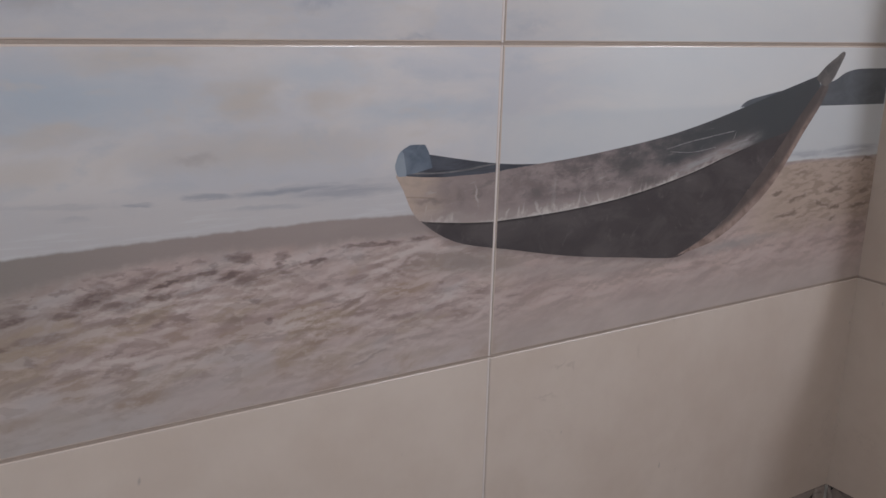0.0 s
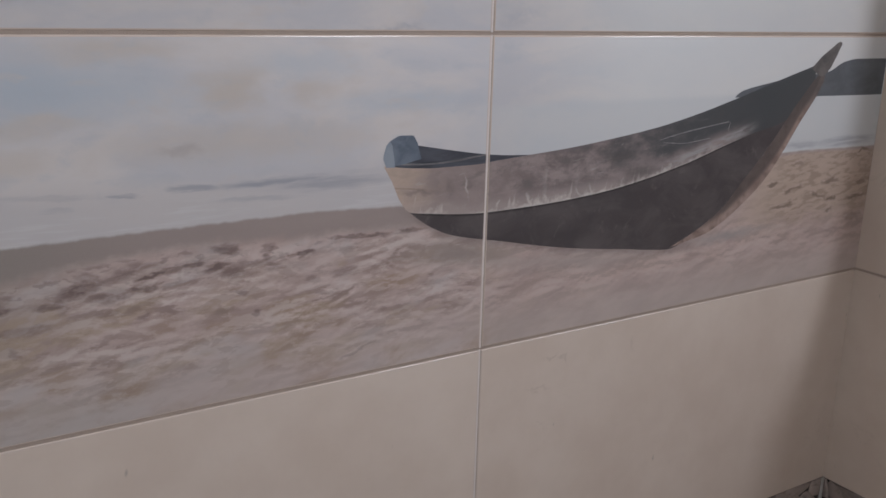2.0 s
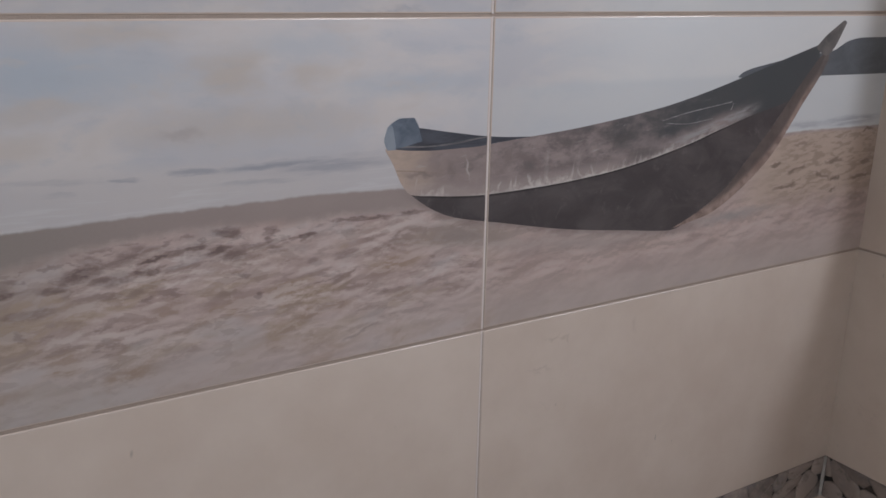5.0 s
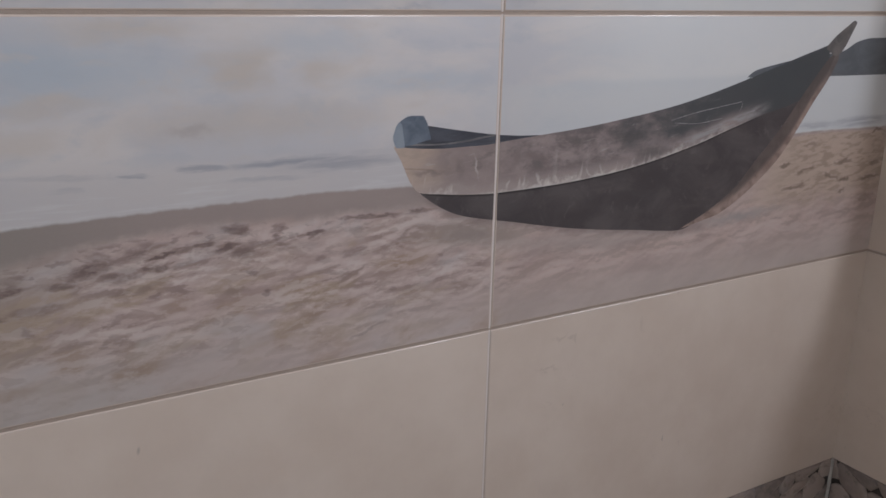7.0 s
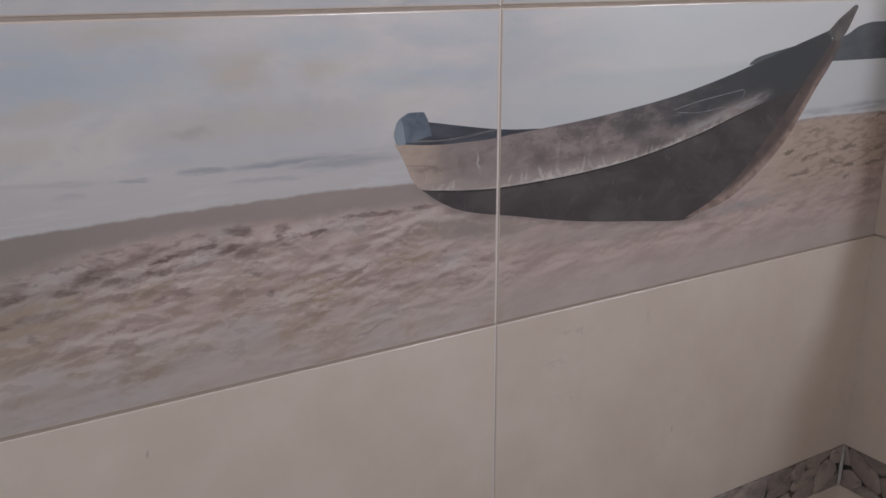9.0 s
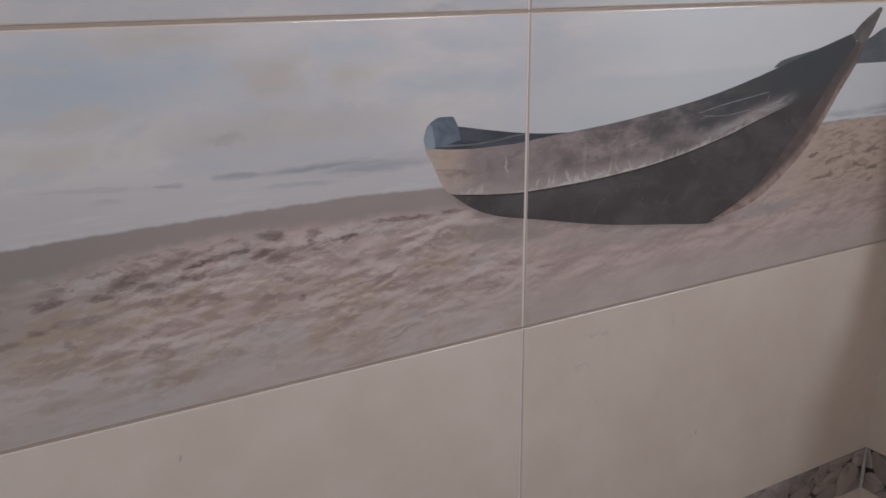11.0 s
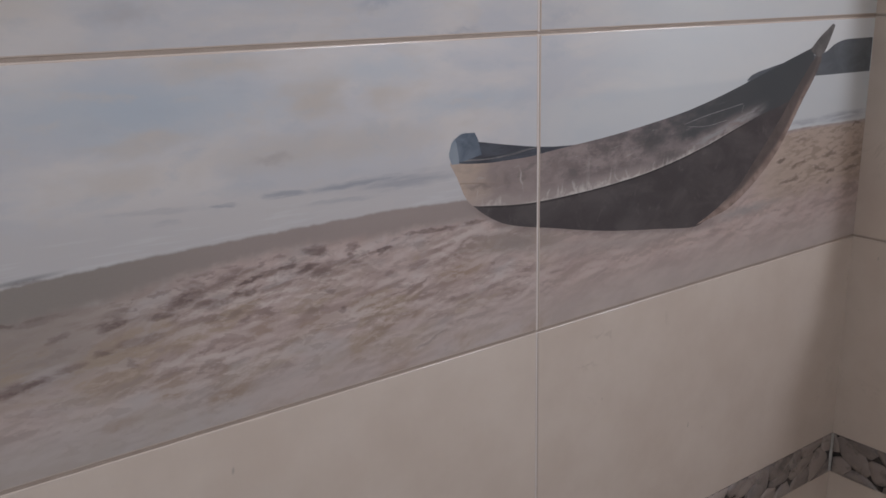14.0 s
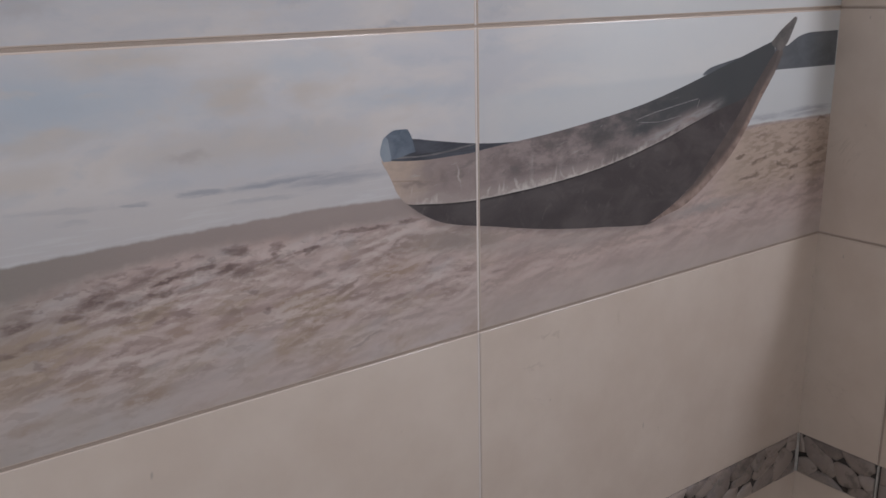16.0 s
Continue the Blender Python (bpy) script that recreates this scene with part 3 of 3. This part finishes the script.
def make_edge_glaze():
    """Unprinted pale glaze on the rounded tile edges."""
    n = Net("pale_edge_glaze")
    return n.done(n.mix((0.66, 0.54, 0.465), (0.76, 0.655, 0.585), n.noise(40, 40, 40, 3)), 0.2, spec=0.85)


edge_glaze = make_edge_glaze()
floor_mat = make_floor()
white_paint = simple_print("white_gloss_paint", (0.74, 0.74, 0.72), (0.80, 0.80, 0.78), 6, 6)


def make_glass():
    n = Net("clear_glass")
    n.bsdf.inputs["Transmission Weight"].default_value = 1.0
    return n.done((0.95, 0.97, 0.96), 0.02)


glass = make_glass()


# ---- building ----
def part(name, bm, material, parent=None, label=""):
    me = bpy.data.meshes.new(name)
    bm.to_mesh(me)
    bm.free()
    me.materials.append(material)
    ob = new(name, me)
    if parent is not None:
        ob.parent = parent
    return tagged(ob, label)


def box(lo, hi, bm=None):
    bm = bm or bmesh.new()
    x0, y0, z0 = lo
    x1, y1, z1 = hi
    vs = [bm.verts.new(p) for p in ((x0, y0, z0), (x1, y0, z0), (x1, y1, z0), (x0, y1, z0), (x0, y0, z1), (x1, y0, z1), (x1, y1, z1), (x0, y1, z1))]
    for f in ((3, 2, 1, 0), (4, 5, 6, 7), (0, 1, 5, 4), (1, 2, 6, 5), (2, 3, 7, 6), (3, 0, 4, 7)):
        bm.faces.new([vs[i] for i in f])
    return bm


def tile_mesh(lo, hi, axis, edge=0.0014, square=None):
    """A tile whose front face looks along -axis, with rounded front edges but for a cut one (axis, place)."""
    bm = box(lo, hi)
    front = lo[axis]
    es = [e for e in bm.edges if all(abs(v.co[axis] - front) < 1e-6 for v in e.verts)]
    if square:
        es = [e for e in es if not all(abs(v.co[square[0]] - square[1]) < 1e-5 for v in e.verts)]
    bmesh.ops.bevel(bm, geom=es, offset=edge, segments=4, profile=0.5, affect="EDGES")
    bm.normal_update()
    for f in bm.faces:
        f.smooth = True
        f.material_index = 1 if 0.05 < abs(f.normal[axis]) < 0.995 else 0
    for e in bm.edges:
        e.smooth = e.calc_face_angle(0) < radians(35)
    return bm


ROOM_X0, ROOM_Y0, ROOM_Z1 = -1.30, -2.10, 2.66

# shell of the room: walls with thickness, the tiles stand proud of them
X1 = EAST + 0.10
wall_north = tagged(part("wall_north", box((ROOM_X0, 0.0009, 0.0), (X1, 0.16, ROOM_Z1)), grout), "tiled bathroom wall with a printed beach mural", "wall", kind="structure")
XF = CORNER + 0.0009
bm = bmesh.new()
for x0, x1, (y0, y1, z0, z1) in ((XF, EAST, (NICHE_Y0, NICHE_Y1, NICHE_Z0, NICHE_Z1)), (EAST, X1, (WIN_Y0, WIN_Y1, WIN_Z0, WIN_Z1))):
    box((x0, ROOM_Y0, 0), (x1, 0.0009, z0), bm)
    box((x0, ROOM_Y0, z1), (x1, 0.0009, ROOM_Z1), bm)
    box((x0, ROOM_Y0, z0), (x1, y0, z1), bm)
    box((x0, y1, z0), (x1, 0.0009, z1), bm)
wall_east = tagged(part("wall_east", bm, grout), "cream tiled side wall with a deep window niche", "wall", kind="structure")
tagged(part("wall_west", box((ROOM_X0 - 0.15, ROOM_Y0, 0), (ROOM_X0, 0.16, ROOM_Z1)), paint), "plain cream bathroom wall", "wall", kind="structure")
tagged(part("wall_south", box((ROOM_X0 - 0.15, ROOM_Y0 - 0.15, 0), (X1, ROOM_Y0, ROOM_Z1)), paint), "plain cream bathroom wall", "wall", kind="structure")
tagged(part("floor", box((ROOM_X0 - 0.15, ROOM_Y0 - 0.15, -0.12), (X1, 0.16, 0.0)), floor_mat), "beige tiled bathroom floor", "floor", kind="structure")
tagged(part("ceiling", box((ROOM_X0 - 0.15, ROOM_Y0 - 0.15, ROOM_Z1), (X1, 0.16, ROOM_Z1 + 0.12)), white_paint), "white painted ceiling", "ceiling", kind="structure")

# white joint where the pebble border turns the corner
def corner_bead(name, z0, z1, size, material, label):
    bm = bmesh.new()
    turns = [(-0.0010, -0.0010)] + [(size * math.cos(a), size * math.sin(a)) for a in (radians(-20), radians(10), radians(45), radians(80), radians(110))]
    low = [bm.verts.new((CORNER - x, -y, z0)) for x, y in turns]
    high = [bm.verts.new((CORNER - x, -y, z1)) for x, y in turns]
    for i in range(len(turns)):
        j = (i + 1) % len(turns)
        bm.faces.new((low[i], low[j], high[j], high[i]))
    bm.faces.new(low[::-1])
    bm.faces.new(high)
    bmesh.ops.recalc_face_normals(bm, faces=bm.faces)
    return tagged(part(name, bm, material), label, "trim", kind="structure")


joint_white = simple_print("greyed_white_joint", (0.50, 0.475, 0.45), (0.62, 0.59, 0.565), 60, 60)
corner_bead("corner_trim", 0.8915, 0.9425, 0.0026, joint_white, "white joint between two pebble border tiles")

# window in the side wall
window = tagged(new("window_1"), "white framed bathroom window letting in daylight", "window", kind="structure")
window.location = (EAST + 0.02, (WIN_Y0 + WIN_Y1) / 2, WIN_Z0)
hy, hz = (WIN_Y1 - WIN_Y0) / 2, WIN_Z1 - WIN_Z0
bm = bmesh.new()
box((0, -hy, 0), (0.05, hy, 0.05), bm)
box((0, -hy, hz - 0.05), (0.05, hy, hz), bm)
box((0, -hy, 0.05), (0.05, -hy + 0.05, hz - 0.05), bm)
box((0, hy - 0.05, 0.05), (0.05, hy, hz - 0.05), bm)
part("window_frame", bm, white_paint, window)
pane = part("pane", box((0.02, -hy + 0.05, 0.05), (0.026, hy - 0.05, hz - 0.05)), glass, window)
pane.visible_shadow = False

# ---- tiles ----
ROWS = [(0.136, 0.386), (0.388, 0.638), (0.640, 0.8906), (0.9431, 1.1990), (1.2012, 1.4509), (1.4531, 1.7031), (1.7053, 1.9553), (1.9575, 2.2075), (2.2097, 2.4597), (2.4619, 2.6590)]
COLS = [(0.0007, CORNER), (-0.5009, -0.0007), (-1.0031, -0.5031), (-1.2990, -1.0053)]
THICK = 0.009

for z0, z1 in ROWS:
    for x0, x1 in COLS:
        beach = 1.2 < z0 < 1.5 and x0 > -0.6
        ob = part("beach_tile" if beach else "tile", tile_mesh((x0, 0.0, z0), (x1, THICK, z1), 1, square=(0, CORNER)), mural if beach else cream, wall_north)
        ob.data.materials.append(edge_glaze)
        if beach:
            tagged(ob, "glazed tile printed with a hazy sky over sea" if z0 > 1.4 else "glazed tile printed with a sandy beach and sea")

for z0, z1 in ROWS:
    for y0, y1 in ((-0.1005, 0.0), (-0.6027, -0.1027), (-1.1049, -0.6049), (-1.6071, -1.1071), (-2.0990, -1.6093)):
        spans = [(y0, y1, z0, z1)]
        if z1 > NICHE_Z0 and z0 < NICHE_Z1 and y0 < NICHE_Y1 and y1 > NICHE_Y0:
            # cut round the niche
            spans = [(y0, y1, z0, NICHE_Z0)] if z0 < NICHE_Z0 else []
            spans += [(y0, y1, NICHE_Z1, z1)] if z1 > NICHE_Z1 else []
            a, b = max(z0, NICHE_Z0), min(z1, NICHE_Z1)
            spans += [(NICHE_Y1, y1, a, b)] if y1 > NICHE_Y1 else []
            spans += [(y0, NICHE_Y0, a, b)] if y0 < NICHE_Y0 else []
        for a0, a1, b0, b1 in spans:
            part("tile", tile_mesh((CORNER, a0, b0), (CORNER + THICK, a1, b1), 0, square=(1, 0.0)), cream, wall_east).data.materials.append(edge_glaze)


# ---- the boat in the picture ----
def along(points, x):
    """Height at x on a smooth curve through the points (monotone between them)."""
    xs, zs = [p[0] for p in points], [p[1] for p in points]
    d = [(zs[i + 1] - zs[i]) / (xs[i + 1] - xs[i]) for i in range(len(xs) - 1)]
    m = [d[0]] + [0.0 if d[i - 1] * d[i] <= 0 else 2 * d[i - 1] * d[i] / (d[i - 1] + d[i]) for i in range(1, len(d))] + [d[-1]]
    x = min(max(x, xs[0]), xs[-1])
    i = min(max(sum(1 for v in xs if v <= x) - 1, 0), len(d) - 1)
    h = xs[i + 1] - xs[i]
    t = (x - xs[i]) / h
    return (zs[i] * (2 * t ** 3 - 3 * t * t + 1) + h * m[i] * (t ** 3 - 2 * t * t + t) + zs[i + 1] * (3 * t * t - 2 * t ** 3) + h * m[i + 1] * (t ** 3 - t * t))


def printed(name, top, bottom, x0, x1, layer, material, parent=None, label=""):
    """A flat print on the tiles between two curves, broken at the joint."""
    bm = bmesh.new()
    spans = [(x0, min(x1, -0.0018)), (max(x0, 0.0018), x1)]
    y = -0.00002 * layer - 0.00002
    for a, b in spans:
        if b - a < 0.0005:
            continue
        count = max(4, int((b - a) / 0.003))
        last = None
        for i in range(count + 1):
            x = a + (b - a) * i / count
            zt, zb = along(top, x), along(bottom, x)
            if zt < zb + 0.00005:
                zt = zb + 0.00005
            pair = (bm.verts.new((x, y, zt)), bm.verts.new((x, y, zb)))
            if last:
                bm.faces.new((last[0], last[1], pair[1], pair[0]))
            last = pair
    return part(name, bm, material, parent, label)


boat = tagged(new("printed_boat"), "weathered dark wooden rowing boat printed on the wall tiles", "boat picture")
boat.location = (0.17, 0.0, 1.2595)
boat_inverse = Matrix.Translation(boat.location).inverted()
boat_parts = [
    printed("inside", FAR, NEAR, -0.086, 0.039, 1, inside_print, None, "shaded blue-grey inside of the boat"),
    printed("hull", RUB, KEEL + STEM_IN[1:7], -0.069, 0.350, 2, hull_print, None, "dark tarred lower hull"),
    printed("upper_planking", NEAR, STERN + RUB[2:-1] + STEM_IN[6:], -0.0905, 0.386, 3, strake_print, None, "bleached flaking upper planking"),
    printed("stem", STEM_IN, STEM_OUT, 0.206, 0.400, 3.5, stem_print, None, "worn brown bow stem"),
    printed("stem_head", [(0.380, 1.4215), (0.393, 1.432), (0.407, 1.440), (0.4175, 1.4455), (0.4205, 1.4440)], [(0.380, 1.4190), (0.396, 1.4120), (0.406, 1.4185), (0.413, 1.429), (0.4205, 1.4425)], 0.380, 0.4205, 4, head_print, None, "grey weathered stem head"),
    printed("stern_block", [(-0.086, 1.3765), (-0.078, 1.380), (-0.066, 1.3795), (-0.060, 1.3625)], [(-0.086, 1.3600), (-0.082, 1.3582), (-0.060, 1.3618)], -0.086, -0.060, 4, block_print, None, "blue-grey block at the stern"),
    printed("stern_rim", [(-0.0915, 1.366), (-0.089, 1.3735), (-0.0855, 1.3768), (-0.082, 1.3600)], [(-0.0915, 1.363), (-0.089, 1.3572), (-0.082, 1.3570)], -0.0915, -0.082, 5, rim_print, None, "pale rim of the stern"),
    printed("inner_plank", [(-0.082, 1.3600), (-0.050, 1.3580), (-0.030, 1.3590), (-0.010, 1.3610), (0.0, 1.3612)], [(-0.082, 1.3585), (-0.050, 1.3568), (-0.030, 1.3574), (-0.010, 1.3598), (0.0, 1.3606)], -0.080, -0.002, 3.2, thwart_print, None, "plank edge inside the boat"),
]


def scratch(points, width):
    top = [(x, z + width / 2) for x, z in points]
    low = [(x, z - width / 2) for x, z in points]
    return printed("scratch", top, low, points[0][0], points[-1][0], 5, line_print, None, "thin pale scratch")


boat_parts += [scratch([(0.183, 1.3616), (0.209, 1.3663), (0.240, 1.3703), (0.269, 1.3737)], 0.0006), scratch([(0.187, 1.3591), (0.214, 1.3570), (0.2455, 1.3597)], 0.0005),
               scratch([(0.2685, 1.3656), (0.270, 1.3690), (0.2715, 1.3728)], 0.0012)]
for ob in boat_parts:
    ob.parent = boat
    ob.matrix_parent_inverse = boat_inverse

tagged(printed("printed_hill", [(0.274, 1.3965), (0.282, 1.401), (0.312, 1.4065), (0.345, 1.411), (0.405, 1.4165), (0.428, 1.4255), (0.450, 1.4285), (0.4980, 1.4285)], [(0.274, 1.3955), (0.388, 1.3930), (0.4980, 1.3915)], 0.274, 0.4980, 0.5, hill_print),
       "dark wooded headland printed on the tiles behind the boat", "hill picture")


# ---- pebble border ----
def clipped(poly, px, pz, nx, nz):
    """The part of a polygon on the inner side of a line."""
    out = []
    for i, (ax, az) in enumerate(poly):
        bx, bz = poly[(i + 1) % len(poly)]
        da, db = (ax - px) * nx + (az - pz) * nz, (bx - px) * nx + (bz - pz) * nz
        if da <= 0:
            out.append((ax, az))
        if da * db < 0:
            t = da / (da - db)
            out.append((ax + (bx - ax) * t, az + (bz - az) * t))
    return out


def rounded(poly, rng):
    """A smooth oval stone that fills a cell, by the cell's own spread."""
    area, gx, gz = 0.0, 0.0, 0.0
    pairs = list(zip(poly, poly[1:] + poly[:1]))
    for (ax, az), (bx, bz) in pairs:
        k = (ax * bz - bx * az) / 2
        area, gx, gz = area + k, gx + k * (ax + bx) / 3, gz + k * (az + bz) / 3
    gx, gz = gx / area, gz / area
    xx = xz = zz = 0.0
    for (ax, az), (bx, bz) in pairs:
        ax, az, bx, bz = ax - gx, az - gz, bx - gx, bz - gz
        k = (ax * bz - bx * az) / 2 / area
        for mx, mz in ((ax / 2, az / 2), (bx / 2, bz / 2), ((ax + bx) / 2, (az + bz) / 2)):
            xx, xz, zz = xx + k * mx * mx / 3, xz + k * mx * mz / 3, zz + k * mz * mz / 3
    det = xx * zz - xz * xz
    out, grow = [], rng.uniform(1.14, 1.30)
    for i in range(22):
        a = 2 * math.pi * i / 22
        dx, dz = math.cos(a), math.sin(a)
        oval = 2 * grow / math.sqrt(max((zz * dx * dx - 2 * xz * dx * dz + xx * dz * dz) / det, 1e-9))
        reach = 1.0
        for (ax, az), (bx, bz) in pairs:
            ex, ez = bx - ax, bz - az
            den = dx * ez - dz * ex
            if abs(den) > 1e-12:
                t = ((ax - gx) * ez - (az - gz) * ex) / den
                q = ((ax - gx) * dz - (az - gz) * dx) / den
                if t > 0 and -1e-6 <= q <= 1 + 1e-6:
                    reach = min(reach, t)
        out.append(min(oval, reach * 1.03))
    out = [(out[i - 1] + 2 * out[i] + out[(i + 1) % 22]) / 4 for i in range(22)]
    return [(gx + d * math.cos(2 * math.pi * i / 22), gz + d * math.sin(2 * math.pi * i / 22)) for i, d in enumerate(out)]


def pebble_cells(rng, length, height, lean):
    """Outlines of tightly laid pebbles in a strip, longer along a leaning direction."""
    lean, squeeze = radians(lean), 0.42
    c, s = math.cos(lean), math.sin(lean)
    sites = []
    for row in range(3):
        count = 6.2 * length / 0.249
        for i in range(-1, 10):
            x = (i + 0.5 * (row % 2) + rng.uniform(-0.42, 0.42)) * length / count
            z = (row + 0.5 + rng.uniform(-0.36, 0.36)) * height / 3
            sites.append((x, z))
    flat = [((x * c + z * s) * squeeze, z * c - x * s) for x, z in sites]
    cells = []
    for i, (x, z) in enumerate(sites):
        poly = [(x - 0.05, z - 0.05), (x + 0.05, z - 0.05), (x + 0.05, z + 0.05), (x - 0.05, z + 0.05)]
        ax, az = flat[i]
        for j, (bx, bz) in enumerate(flat):
            if i == j:
                continue
            mx, mz, nx, nz = (ax + bx) / 2, (az + bz) / 2, bx - ax, bz - az
            # back to the strip's own axes
            wx, wz = nx * squeeze * c - nz * s, nx * squeeze * s + nz * c
            qx, qz = (mx / squeeze) * c - mz * s, (mx / squeeze) * s + mz * c
            poly = clipped(poly, qx, qz, wx, wz)
            if not poly:
                break
        if poly:
            poly = rounded(poly, rng)
            for lx, lz, nx, nz in ((0.0016, 0, -1, 0), (length - 0.0016, 0, 1, 0), (0, 0.0, 0, -1), (0, height, 0, 1)):
                poly = clipped(poly, lx, lz, nx, nz) if poly else poly
            if len(poly) >= 3:
                area = abs(sum(a[0] * b[1] - b[0] * a[1] for a, b in zip(poly, poly[1:] + poly[:1]))) / 2
                if area > 2.5e-5:
                    cells.append(poly)
    return cells


def pebble_mesh(poly, rng):
    me = bpy.data.meshes.new("pebble")
    gx, gz = sum(p[0] for p in poly) / len(poly), sum(p[1] for p in poly) / len(poly)
    top = rng.uniform(0.0026, 0.0036)
    verts, faces, n = [], [], len(poly)
    for k, h in ((1.0, 0.0), (0.955, 0.46), (0.84, 0.80), (0.52, 0.96)):
        verts += [(gx + (x - gx) * k, -top * h, gz + (z - gz) * k) for x, z in poly]
    verts.append((gx, -top, gz))
    for r in range(3):
        for i in range(n):
            j = (i + 1) % n
            faces.append((r * n + i, r * n + j, (r + 1) * n + j, (r + 1) * n + i))
    faces += [(3 * n + i, 3 * n + (i + 1) % n, 4 * n) for i in range(n)]
    me.from_pydata(verts, [], faces)
    me.polygons.foreach_set("use_smooth", [True] * len(faces))
    me.materials.append(pebble_mat)
    return me


BORDER_Z, BORDER_H, BORDER_L = 0.8910, 0.0520, 0.2489
rng = random.Random(11)
strips = []
for length, lean in ((BORDER_L, 24), (BORDER_L, 30), (0.1005, -26)):
    base = tile_mesh((0, 0.0004, 0), (length, THICK, BORDER_H), 1, 0.0003)
    me = bpy.data.meshes.new("border_tile")
    base.to_mesh(me)
    base.free()
    me.materials.append(pebble_bed)
    me.materials.append(pebble_bed)
    strips.append((me, [pebble_mesh(c, rng) for c in pebble_cells(rng, length, BORDER_H, lean)]))


def border_tile(kind, m, parent):
    me, stones = strips[kind]
    tile = tagged(new("border_tile", me), "narrow border tile of smooth grey pebbles")
    tile.parent, tile.matrix_basis = parent, m
    for stone in stones:
        ob = new("pebble", stone)
        ob.parent = tile
        ob.matrix_basis = pose(0, 0.0006, 0)


for i in range(7):
    border_tile(i % 2, pose(CORNER - 0.0015 - BORDER_L - i * 0.2505, 0, BORDER_Z), wall_north)
border_tile(2, pose(CORNER, -0.0016, BORDER_Z, 0, 0, -90), wall_east)
for i in range(3):
    border_tile(i % 2, pose(CORNER, -0.1045 - i * 0.2505, BORDER_Z, 0, 0, -90), wall_east)
part("border_joint", box((CORNER - 0.0014, -0.1042, BORDER_Z), (CORNER + 0.004, -0.1024, BORDER_Z + BORDER_H)), joint_white, wall_east, "white joint in the pebble border")

# white joints between the border tiles
for i in range(1, 5):
    x = CORNER - 0.0015 - i * 0.2505 + 0.0008
    part("border_joint", tile_mesh((x - 0.0007, -0.0014, BORDER_Z), (x + 0.0007, 0.004, BORDER_Z + BORDER_H), 1, 0.0004), joint_white, wall_north, "white joint in the pebble border").data.materials.append(joint_white)

# pale filler in the upright joint of the picture
filler = Net("pale_joint_filler")
filler_mat = filler.done(filler.mix((0.72, 0.64, 0.60), (0.84, 0.77, 0.73), filler.noise(70, 70, 70, 4)), 0.7)
for z0, z1 in ((0.9435, 1.1992), (1.2010, 1.4511), (1.4529, 1.7033)):
    part("joint_filler", box((-0.0013, 0.0001, z0), (0.0002, 0.002, z1)), filler_mat, wall_north, "pale filler in a tile joint")
